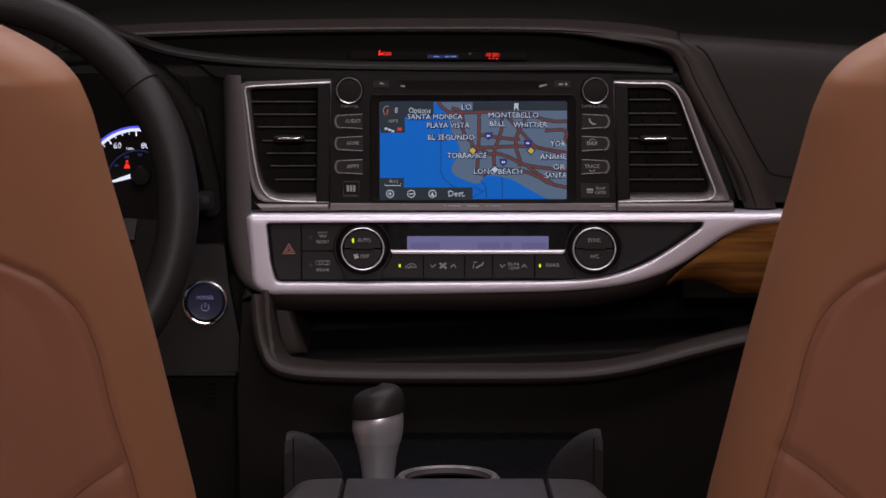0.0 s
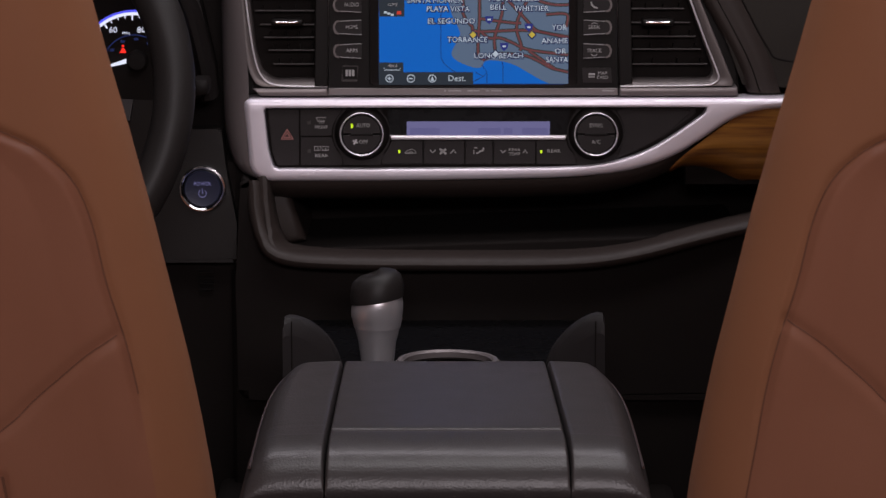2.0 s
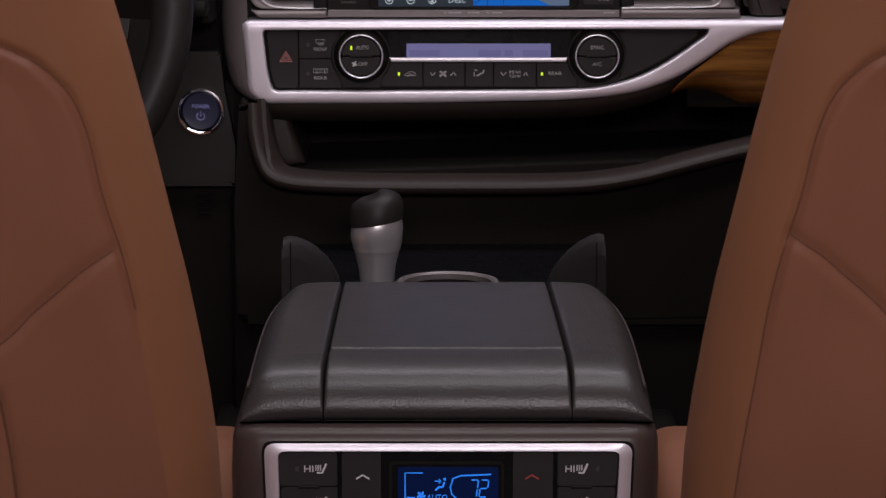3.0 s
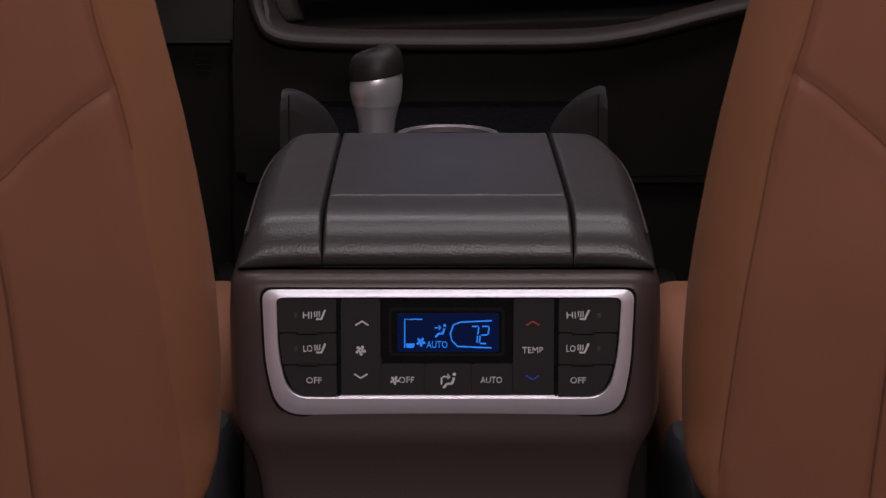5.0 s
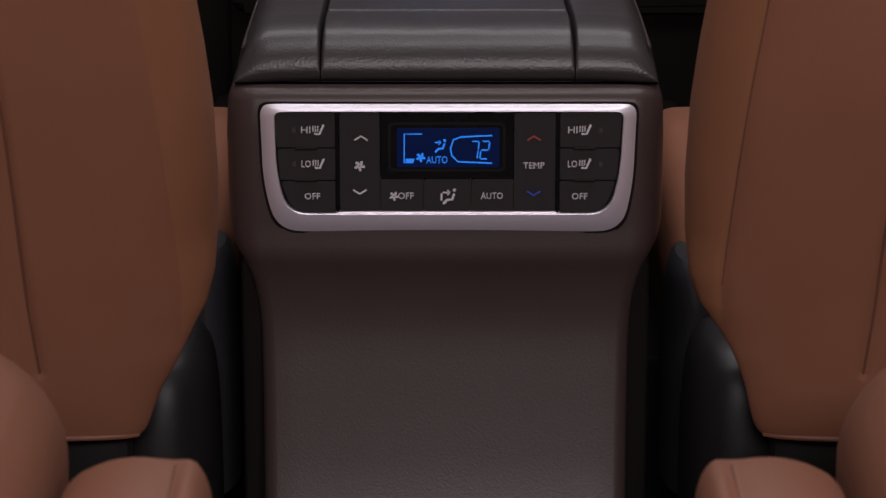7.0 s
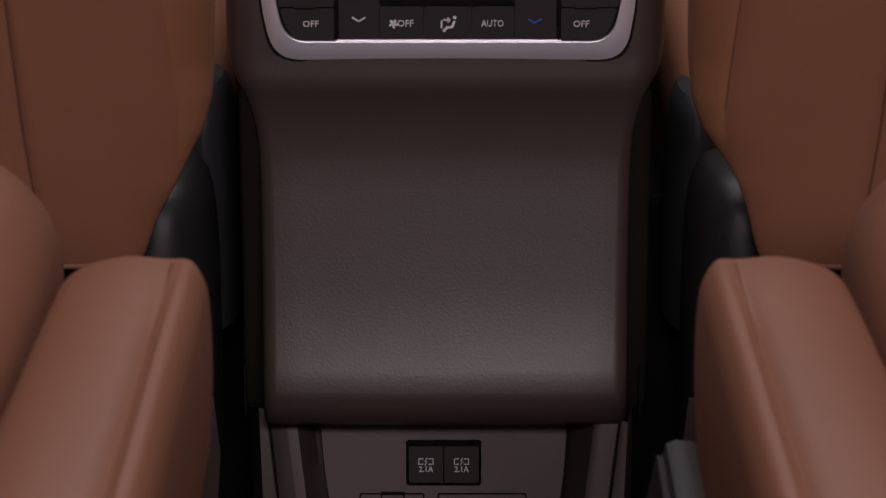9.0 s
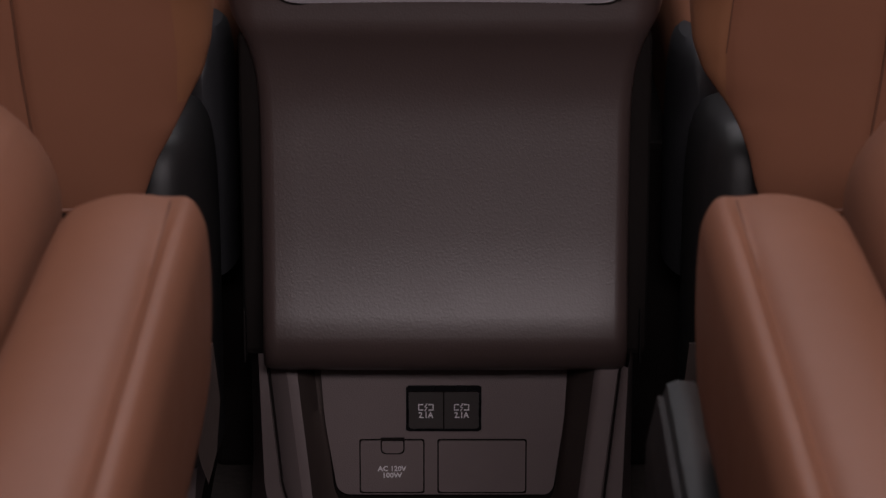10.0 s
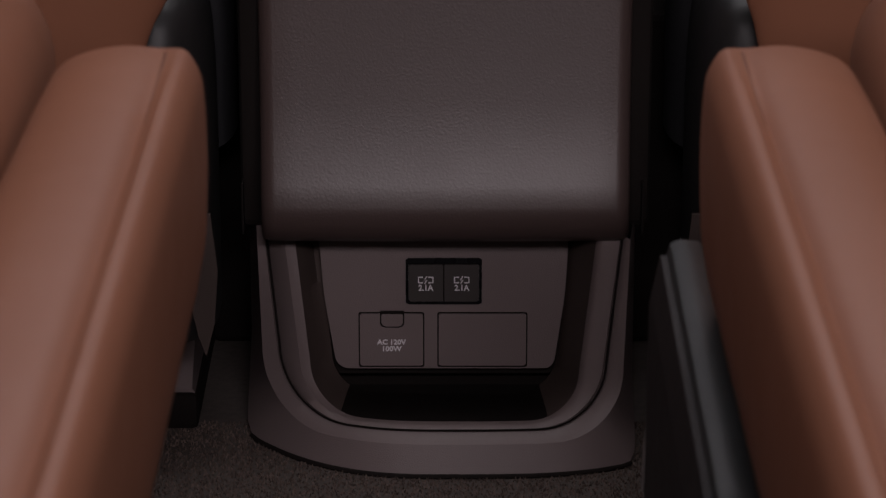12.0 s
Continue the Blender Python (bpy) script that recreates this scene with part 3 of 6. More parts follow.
vent("satin-framed air vent with black slats beside the passenger pad", v_out, v_in, [0.808, 0.795, 0.784, 0.771, 0.758, 0.746, 0.732],
     lambda z: (0.175, 0.2155 + (0.8065 - z) * 0.43), (0.2, 0.772), (0.05, 0.3, 0.62, 0.92),
     [([(0.161, 0.825), (0.186, 0.824), (0.204, 0.824), (0.213, 0.822), (0.222, 0.812), (0.232, 0.787), (0.245, 0.753), (0.256, 0.726), (0.257, 0.719), (0.253, 0.715), (0.24, 0.713), (0.166, 0.712)], 0.0009)],
     [(0.161, 0.824), (0.174, 0.821), (0.177, 0.715), (0.165, 0.713)], [(0.165, 0.711), (0.275, 0.711), (0.276, 0.703), (0.165, 0.703)])

# ---------------- audio and map unit ----------------
unit = thing("audio_unit", "black audio unit with lit map screen, knobs and side buttons", "audio unit", at=(0.028, 2.96, 0.77))
YF = 2.962
part("face", prism(rounded([(-0.105, 0.832), (0.16, 0.832), (0.164, 0.704), (-0.107, 0.704)], 0.002), YF, YF + 0.02, 0.0015), SMOOTHP, unit)
part("lower_strip", prism([(-0.107, 0.71), (0.164, 0.71), (0.164, 0.703), (-0.108, 0.703)], YF - 0.0015, YF + 0.004, 0.0008), SILVER_DK, unit, "dark grey strip with small marks")
part("screen_bezel", frame_ring(rounded([(-0.068, 0.813), (0.124, 0.813), (0.125, 0.711), (-0.068, 0.711)], 0.004), rounded([(-0.06, 0.807), (0.117, 0.807), (0.117, 0.713), (-0.06, 0.713)], 0.001), YF - 0.0025, YF + 0.004, n=80, lip=0.0008, inner_y=YF - 0.0005), DEEP, unit)
part("bezel_rim", tube([(x, YF - 0.0026, z) for x, z in [(-0.068, 0.715), (-0.068, 0.81), (-0.066, 0.813), (0.122, 0.813), (0.124, 0.81), (0.125, 0.715)]], 0.0007, n=8), SMOOTHP, unit)
for px_x in (-0.088, 0.143):
    kb = part("knob", turned([(0.0135, -0.002), (0.0135, 0.001), (0.0124, 0.004), (0.0120, 0.0108), (0.0108, 0.0112), (0.0104, 0.0126), (0.0, 0.0130)], (px_x, YF, 0.818), n=48), SMOOTHP, unit, "black rotary knob")
    part("knob_rim", turned([(0.0112, 0.0105), (0.0124, 0.0105), (0.0126, 0.0125), (0.0120, 0.0136), (0.0112, 0.0132), (0.0110, 0.0110)], (px_x, YF, 0.818), n=48), RIM, kb, "chrome rim")
slot = part("disc_slot", prism(rounded([(-0.039, 0.825), (0.094, 0.825), (0.09, 0.818), (-0.034, 0.818)], 0.001), YF - 0.0008, YF + 0.004), DEEP, unit)
part("slot_rim", box(-0.043, 0.099, YF - 0.0014, YF + 0.001, 0.826, 0.826, 0.0003), GREYP, slot)
for a, b in ((700, 714), (952, 966)):
    part("slot_tick", prism([(-0.04, 0.822), (-0.036, 0.822), (-0.036, 0.82), (-0.04, 0.821)] if a < 800 else [(0.091, 0.822), (0.098, 0.823), (0.098, 0.822), (0.091, 0.82)], YF - 0.0016, YF), GREYPRINT, slot)
for xa, xb in ((-0.066, -0.051), (0.105, 0.12)):
    bt = part("small_button", prism(rounded([(xa, 0.82), (xb, 0.82), (xb, 0.826), (xa, 0.826)], 0.0006), YF - 0.0016, YF + 0.002, 0.0005), BUTTON, unit)
    if xa < 0:
        part("symbol", prism([(-0.06, 0.823), (-0.055, 0.823), (-0.058, 0.825)], YF - 0.0019, YF - 0.0015), GREYPRINT, bt)
    else:
        part("symbol", ribbon([(0.109, 0.823), (0.113, 0.823)], 0.0014, YF - 0.0017), GREYPRINT, bt)
        part("symbol", ribbon([(0.115, 0.823), (0.117, 0.823)], 0.0022, YF - 0.0017), GREYPRINT, bt)
text("lettering", "PWR·VOL", -0.088, YF - 0.0003, 0.802, 0.0040, GREYPRINT, unit, width=0.0165)
text("lettering", "TUNE·SCROLL", 0.143, YF - 0.0003, 0.802, 0.0040, GREYPRINT, unit, width=0.0252)
for zc, wl, wr in ((0.788, "AUDIO", ""), (0.767, "HOME", "SEEK"), (0.745, "APPS", "TRACK")):
    for s in (-1, 1):
        xi, xo = (-0.076, -0.102) if s < 0 else (0.131, 0.157)
        h = 0.0067
        pts = [(xi, zc + h), (xo - s * 0.005, zc + h * 0.82), (xo, zc + h * 0.55), (xo, zc - h * 0.55), (xo - s * 0.005, zc - h * 0.82), (xi, zc - h)]
        bt = part("side_button", prism(rounded(pts, 0.0012), YF - 0.0028, YF + 0.002, 0.0008), BUTTON, unit)
        part("button_edge", ribbon([(xo - s * 0.0052, zc + h * 0.92), (xo - s * 0.0022, zc + h * 0.74), (xo - s * 0.0008, zc + h * 0.35), (xo - s * 0.0004, zc), (xo - s * 0.0008, zc - h * 0.35), (xo - s * 0.0022, zc - h * 0.74), (xo - s * 0.0052, zc - h * 0.92)], 0.0019, YF - 0.0032), VENTFR, bt, "grey metal edge")
        part("button_edge", ribbon([(xi, zc + h * 1.02), (xo - s * 0.006, zc + h * 0.86)], 0.0006, YF - 0.0029), GREYPRINT, bt)
        part("button_edge", ribbon([(xi, zc - h * 1.02), (xo - s * 0.006, zc - h * 0.86)], 0.0006, YF - 0.0029), GREYPRINT, bt)
        xc = -0.085 if s < 0 else 0.141
        word = wl if s < 0 else wr
        if word:
            text("lettering", word, xc, YF - 0.0032, zc + 0.0002, 0.0052, GREYPRINT, bt, width=0.0028 * len(word))
            if s > 0:
                sg = 1 if word == "SEEK" else -1
                part("symbol", ribbon([(xc - 0.003, zc + sg * 0.003), (xc, zc + sg * 0.0048), (xc + 0.003, zc + sg * 0.003)], 0.0006, YF - 0.0032), GREYPRINT, bt)
        else:
            part("symbol", ribbon([(xc - 0.003, zc + 0.0028), (xc - 0.0024, zc - 0.0002), (xc, zc - 0.0022), (xc + 0.003, zc - 0.0028)], 0.0015, YF - 0.0032), GREYPRINT, bt)
# maker's badge as plain bars, and the card slot
bd = part("badge", frame_ring(rounded([(-0.094, 0.731), (-0.079, 0.731), (-0.08, 0.716), (-0.095, 0.716)], 0.0008), rounded([(-0.094, 0.73), (-0.08, 0.73), (-0.08, 0.717), (-0.094, 0.717)], 0.0006), YF - 0.0005, YF + 0.001, n=40, lip=0.0002), GREYP, unit)
for k, px_x in enumerate((-0.09, -0.087, -0.084)):
    part("bar", box(px_x - 0.0011, px_x + 0.0011, YF - 0.0006, YF, 0.721, 0.727), GREYPRINT, bd)
part("bar", box(-0.093, -0.081, YF - 0.0006, YF, 0.717, 0.718), GREYP, bd)
cs = part("card_slot", prism(rounded([(0.13, 0.729), (0.157, 0.729), (0.158, 0.715), (0.131, 0.715)], 0.001), YF - 0.0012, YF + 0.002, 0.0006), BUTTON, unit)
text("lettering", "MAP", 0.149, YF - 0.0016, 0.724, 0.0042, GREYPRINT, cs, width=0.0085)
text("lettering", "CARD", 0.149, YF - 0.0016, 0.72, 0.0042, GREYPRINT, cs, width=0.0105)
part("bar", box(0.136, 0.142, YF - 0.0016, YF - 0.001, 0.722, 0.724), GREYPRINT, cs)
part("bar", box(0.136, 0.142, YF - 0.0016, YF - 0.001, 0.72, 0.721), GREYPRINT, cs)
for a, b in ((0.001, 0.003), (0.005, 0.017), (0.023, 0.034), (0.149, 0.16)):
    part("bar", box(a, b, YF - 0.002, YF - 0.0014, 0.707, 0.708), GREYPRINT, unit)
for a, b in ((0.04, 0.043), (0.045, 0.055)):
    part("bar", box(a, b, YF - 0.002, YF - 0.0014, 0.707, 0.708), GREYPRINT, unit)

# the map picture, in flat layers on the screen
screen = part("screen", prism([(-0.061, 0.807), (0.117, 0.807), (0.118, 0.713), (-0.061, 0.713)], YF - 0.0004, YF + 0.003), MAPINK, unit, "lit navigation screen with a coastal road map")
YM = YF - 0.0006


def layer(name, pts, material, k):
    return part(name, prism(pts, YM - 0.00012 * k - 0.00008, YM - 0.00012 * k), material, screen, smooth=False)


coast = spline([(-0.009, 0.806), (-0.001, 0.8), (0.005, 0.79), (0.008, 0.779), (0.013, 0.769), (0.016, 0.76), (0.011, 0.75), (0.008, 0.743), (0.01, 0.738), (0.018, 0.733), (0.03, 0.729), (0.036, 0.73), (0.039, 0.735), (0.046, 0.736), (0.055, 0.735), (0.066, 0.732), (0.077, 0.726), (0.089, 0.719), (0.099, 0.714)], 60)
layer("sea", [(-0.0595, 0.8055), (0.1165, 0.8055), (0.1165, 0.7140), (-0.0595, 0.7140)], SEA, 0)
layer("land", [(p.x, p.y) for p in coast] + [(0.117, 0.714), (0.117, 0.806)], LAND, 1)
for ln in ([(-0.002, 0.788), (-0.002, 0.739), (0.001, 0.733), (0.008, 0.727), (0.014, 0.724)], [(0.03, 0.725), (0.038, 0.721), (0.041, 0.725), (0.036, 0.732)], [(0.041, 0.724), (0.041, 0.714)], [(0.055, 0.735), (0.056, 0.731), (0.056, 0.714)], [(0.026, 0.714), (0.032, 0.718), (0.038, 0.721)]):
    part("boundary_line", ribbon(ln, 0.0006, YM - 0.0003), MAPINK, screen)
roads = [[(-0.005, 0.806), (0.001, 0.8), (0.01, 0.796), (0.046, 0.797), (0.058, 0.796), (0.082, 0.795), (0.091, 0.791), (0.104, 0.788), (0.117, 0.788)],
         [(0.034, 0.796), (0.034, 0.775), (0.033, 0.758), (0.033, 0.742), (0.037, 0.737)], [(0.056, 0.796), (0.055, 0.78), (0.051, 0.767), (0.048, 0.756), (0.049, 0.742)], [(0.058, 0.795), (0.072, 0.78), (0.082, 0.769), (0.09, 0.763), (0.117, 0.758)],
         [(0.078, 0.791), (0.07, 0.775), (0.069, 0.763), (0.073, 0.75), (0.072, 0.745)], [(0.017, 0.784), (0.021, 0.775), (0.027, 0.768), (0.033, 0.763), (0.08, 0.764), (0.117, 0.757)], [(0.035, 0.775), (0.049, 0.773), (0.066, 0.771), (0.073, 0.771)],
         [(0.035, 0.763), (0.043, 0.757), (0.053, 0.757), (0.064, 0.753), (0.08, 0.746), (0.117, 0.741)], [(0.037, 0.736), (0.049, 0.742), (0.074, 0.741), (0.088, 0.736), (0.101, 0.729), (0.117, 0.725)], [(0.008, 0.801), (0.017, 0.796), (0.02, 0.781)],
         [(0.096, 0.779), (0.115, 0.779), (0.115, 0.767)], [(0.08, 0.745), (0.093, 0.736), (0.106, 0.727)]]
for r in roads:
    c = spline(r, 36)
    part("road_casing", ribbon([(p.x, p.y) for p in c], 0.0036, YM - 0.0004), ROADEDGE, screen)
    part("road", ribbon([(p.x, p.y) for p in c], 0.0017, YM - 0.00055), ROAD, screen)
names = [("SANTA MONICA", 766, 208, 97), ("PLAYA VISTA", 789, 223, 75), ("EL SEGUNDO", 795, 244, 82), ("TORRANCE", 823, 276, 70), ("LONG BEACH", 878, 304, 85), ("MONTEBELLO", 905, 205, 88), ("BELL", 877, 220, 28), ("WHITTIER", 935, 222, 60),
         ("LO", 822, 191, 17), ("YOR", 984, 255, 26), ("ANAHE", 976, 278, 46), ("OR", 986, 296, 20), ("SANTA", 980, 311, 38)]
for word, px_x, py, wd in names:
    x, z = -0.0599 + (px_x - 668) * 0.000533, 0.8071 - (py - 180) * 0.000540
    text("place_name", word, x + 0.0002, YM - 0.00075, z - 0.0002, 0.0070, MAPINK, screen, width=wd * 0.000548, bold=0.0008)
    text("place_name", word, x, YM - 0.0010, z, 0.0070, MAPTEXT, screen, width=wd * 0.000533)
YT = YM - 0.0011
layer("top_bar", [(0.028, 0.806), (0.117, 0.806), (0.117, 0.798), (0.028, 0.798)], MAPBAR, 6)
layer("menu_bar", [(-0.06, 0.725), (0.028, 0.725), (0.028, 0.713), (-0.06, 0.713)], MAPBAR, 6)
layer("options_bar", [(-0.06, 0.806), (-0.009, 0.806), (-0.009, 0.793), (-0.036, 0.792), (-0.036, 0.777), (-0.059, 0.777), (-0.06, 0.791)], MAPBAR, 6)
layer("scale_bar", [(-0.06, 0.734), (-0.037, 0.734), (-0.037, 0.725), (-0.06, 0.725)], MAPBAR, 6)
text("lettering", "Options", -0.022, YT, 0.798, 0.0072, MAPTEXT, screen, width=0.0205)
text("lettering", "E", -0.044, YT, 0.798, 0.0066, MAPTEXT, screen)
text("lettering", "GPS", -0.047, YT, 0.788, 0.0040, GREYPRINT, screen, width=0.0090)
text("lettering", "Dest.", 0.013, YT, 0.719, 0.0080, MAPTEXT, screen, width=0.0158)
text("lettering", "4mi", -0.047, YT, 0.731, 0.0052, GREYPRINT, screen, width=0.0085)
part("scale_mark", ribbon([(-0.055, 0.729), (-0.055, 0.727), (-0.04, 0.727), (-0.04, 0.729)], 0.0006, YT), MAPTEXT, screen)
for px_x, sy in ((-0.05, "+"), (-0.03, "-"), (-0.01, "A")):
    part("menu_icon", frame_ring([(px_x + 0.0038 * math.cos(a / 12 * math.pi), 0.719 + 0.0038 * math.sin(a / 12 * math.pi)) for a in range(24)], [(px_x + 0.0030 * math.cos(a / 12 * math.pi), 0.719 + 0.0030 * math.sin(a / 12 * math.pi)) for a in range(24)], YT, YT + 0.0003, n=24, lip=0.0001), MAPTEXT, screen)
    if sy == "A":
        part("menu_icon", prism([(px_x - 0.0016, 0.719 - 0.0022), (px_x + 0.0016, 0.719 - 0.0022), (px_x, 0.719 + 0.0026)], YT - 0.0001, YT + 0.0001), MAPTEXT, screen)
    else:
        part("menu_icon", ribbon([(px_x - 0.0018, 0.719), (px_x + 0.0018, 0.719)], 0.0010, YT), MAPTEXT, screen)
        if sy == "+":
            part("menu_icon", ribbon([(px_x, 0.719 - 0.0018), (px_x, 0.719 + 0.0018)], 0.0010, YT), MAPTEXT, screen)
part("compass_arc", ribbon([(-0.053 + 0.0033 * math.cos(a), 0.798 + 0.0045 * math.sin(a)) for a in (1.0, 1.6, 2.2, 2.9, 3.6, 4.2)], 0.0007, YT), GREYPRINT, screen)
part("compass_arrow", ribbon([(-0.053, 0.794), (-0.052, 0.799)], 0.0012, YT), MAPRED, screen)
for k in range(3):
    part("traffic_icon", box(-0.055 + 0.0031 * k, -0.055 + 0.0031 * k + 0.0028, YT - 0.0002, YT, 0.78 - 0.0012 * k, 0.782 - 0.0012 * k), MAPTEXT, screen)
part("traffic_icon", box(-0.043, -0.039, YT - 0.0002, YT, 0.779, 0.782), MAPRED, screen)
part("north_flag", prism([(0.067, 0.805), (0.071, 0.805), (0.071, 0.798), (0.069, 0.801), (0.067, 0.798)], YT - 0.0002, YT), MAPTEXT, screen)
for px_x, pz, m2 in ((0.028, 0.76, MAPGOLD), (0.083, 0.76, MAPGOLD), (0.049, 0.742, MAPTEXT)):
    part("map_marker", prism([(px_x - 0.0045, pz), (px_x, pz + 0.0045), (px_x + 0.0045, pz), (px_x, pz - 0.0045)], YT - 0.0001, YT + 0.0001), MAPINK, screen)
    part("map_marker", prism([(px_x - 0.0032, pz), (px_x, pz + 0.0032), (px_x + 0.0032, pz), (px_x, pz - 0.0032)], YT - 0.0003, YT - 0.0001), m2, screen)
for px_x, pz in ((0.043, 0.774), (0.08, 0.767), (0.057, 0.749)):
    part("road_shield", prism([(px_x - 0.0040, pz + 0.0034), (px_x + 0.0040, pz + 0.0034), (px_x + 0.0032, pz - 0.0012), (px_x, pz - 0.0042), (px_x - 0.0032, pz - 0.0012)], YT - 0.0002, YT), SHIELD, screen)
    part("road_shield", box(px_x - 0.0016, px_x + 0.0016, YT - 0.0004, YT - 0.0002, pz - 0.0006, pz + 0.0010), MAPTEXT, screen)

# ---------------- climate controls ----------------
clim = thing("climate_panel", "black climate control panel with two chrome-ringed knobs", "control panel", at=(0.03, 2.96, 0.66))
YC = 2.958
part("base", prism([((x - 0.03) * 0.995 + 0.03, (z - 0.66) * 0.985 + 0.66) for x, z in T_IN], YC + 0.002, YC + 0.02), DEEP, clim)


def cbutton(name, pts, r=0.0012, label=""):
    return part(name, prism(rounded(pts, r), YC, YC + 0.006, 0.0008, 2), BUTTON, clim, label)


def well(px_x, side, za, zb):
    """Edge of a dial's well from height za to zb."""
    out = []
    for k in range(7):
        z = za + (zb - za) * k / 6
        out.append((px_x + side * max(0.0185, math.sqrt(max(0.0, 0.0283 ** 2 - (z - 0.667) ** 2))), z))
    return out


DIAL_A, DIAL_B = -0.076, 0.143
hz = cbutton("hazard_button", [(-0.1635, 0.690), (-0.135, 0.690), (-0.135, 0.6375), (-0.156, 0.6375), (-0.16, 0.651)], 0.002)
xh, zh = -0.146, 0.666
part("hazard_mark", frame_ring([(xh - 0.0062, zh - 0.0042), (xh + 0.0062, zh - 0.0042), (xh, zh + 0.0062)], [(xh - 0.0048, zh - 0.0034), (xh + 0.0048, zh - 0.0034), (xh, zh + 0.0046)], YC - 0.0003, YC + 0.0005, n=36, lip=0.0001), PINKPRINT, hz)
part("hazard_mark", frame_ring([(xh - 0.0034, zh - 0.0026), (xh + 0.0034, zh - 0.0026), (xh, zh + 0.0030)], [(xh - 0.0022, zh - 0.0019), (xh + 0.0022, zh - 0.0019), (xh, zh + 0.0016)], YC - 0.0003, YC + 0.0005, n=36, lip=0.0001), PINKPRINT, hz)
for zt, zb, word in ((0.690, 0.6652, "FRONT"), (0.6640, 0.6375, "REAR")):
    bt = cbutton("demist_button", [(-0.1335, zt)] + well(DIAL_A, -1, zt, zb) + [(-0.1335, zb)], 0.0004)
    zc = (zt + zb) / 2
    text("lettering", word, -0.114, YC - 0.0002, zc - 0.0042, 0.0044, GREYPRINT, bt, width=0.0122)
    part("lamp_window", box(-0.127, -0.124, YC - 0.0003, YC + 0.001, zc - 0.0014, zc + 0.0016), GREYP, bt)
    if word == "FRONT":
        part("symbol", ribbon([(-0.114 - 0.0045, zc + 0.0050), (-0.114 + 0.0045, zc + 0.0050), (-0.114 + 0.003, zc + 0.0012), (-0.114 - 0.003, zc + 0.0012), (-0.114 - 0.0045, zc + 0.0050)], 0.0005, YC - 0.0002), GREYPRINT, bt)
        for k in (-1, 0, 1):
            part("symbol", ribbon([(-0.114 + 0.0018 * k, zc - 0.0008), (-0.114 + 0.0018 * k + 0.0006, zc + 0.001), (-0.114 + 0.0018 * k, zc + 0.003)], 0.0005, YC - 0.0002), GREYPRINT, bt)
    else:
        for o in (-0.0036, 0.0036):
            part("symbol", ribbon([(-0.114 + o - 0.003, zc + 0.0045), (-0.114 + o + 0.003, zc + 0.0045), (-0.114 + o + 0.003, zc + 0.001), (-0.114 + o - 0.003, zc + 0.001), (-0.114 + o - 0.003, zc + 0.0045)], 0.0005, YC - 0.0002), GREYPRINT, bt)
            part("symbol", ribbon([(-0.114 + o, zc), (-0.114 + o + 0.0006, zc + 0.0018), (-0.114 + o, zc + 0.0036)], 0.0005, YC - 0.0002), GREYPRINT, bt)


def dial(px_x, up, down):
    z = 0.668
    part("dial_well", prism([(x + 0.0009, h) for x, h in well(px_x, -1, 0.690, 0.6375)] + [(x - 0.0009, h) for x, h in well(px_x, 1, 0.6375, 0.690)], YC + 0.0006, YC + 0.006, 0.0005), BUTTON, clim)
    kn = part("dial", turned([(0.0258, -0.002), (0.0256, 0.001), (0.0240, 0.0035), (0.0226, 0.0065), (0.0215, 0.009), (0.019, 0.0095), (0.019, 0.0085), (0.0, 0.0085)], (px_x, YC, z), n=56), SMOOTHP, clim, "black dial with a chrome ring")
    part("dial_ring", turned([(0.0205, 0.0085), (0.0205, 0.0100), (0.0199, 0.0107), (0.0192, 0.0100), (0.0190, 0.0082)], (px_x, YC, z), n=56), SILVERLITE, kn, "chrome ring")
    for s in (1, -1):
        pts = [(px_x + 0.0178 * math.cos(a), z + s * (0.0006 + 0.0172 * math.sin(a))) for a in [math.pi * k / 20 for k in range(21)]]
        part("dial_button", prism(pts, YC - 0.0098, YC - 0.008, 0.0006), BUTTON, kn)
    part("dial_bar", box(px_x - 0.0108, px_x + 0.0108, YC - 0.0108, YC - 0.0088, z - 0.0011, z + 0.0011, 0.0006), SMOOTHP, kn)
    text("lettering", up, px_x + (0.0016 if up == "AUTO" else 0.0), YC - 0.0100, z + 0.0082, 0.0052, GREYPRINT, kn, width=0.0125)
    text("lettering", down, px_x + (0.0018 if down == "OFF" else 0.0), YC - 0.0100, z - 0.0072, 0.0052, GREYPRINT, kn, width=0.0085)
    return kn


d1 = dial(DIAL_A, "AUTO", "OFF")
part("lamp", box(-0.086, -0.084, YC - 0.0102, YC - 0.0095, 0.674, 0.678, 0.0004), LEDGREEN, d1, "lit green lamp")
for k in range(4):
    a = math.pi / 2 * k + 0.5
    part("symbol", ribbon([(-0.082 + 0.0026 * u * math.cos(a + 0.7 * u), 0.661 + 0.0026 * u * math.sin(a + 0.7 * u)) for u in (0.12, 0.5, 1.0)], 0.0013, YC - 0.0100), WHITE, d1)
dial(DIAL_B, "SYNC", "A/C")
disp = part("display", prism(rounded([(-0.052, 0.69), (0.119, 0.69), (0.115, 0.664), (-0.049, 0.664)], 0.001), YC - 0.0005, YC + 0.006, 0.0005), GLOSS, clim, "black display window with lilac lit field")
flat([(-0.034, 0.679), (0.1, 0.679), (0.1, 0.666), (-0.034, 0.666)], YC - 0.0008, LCDPALE, "lit_field", disp)
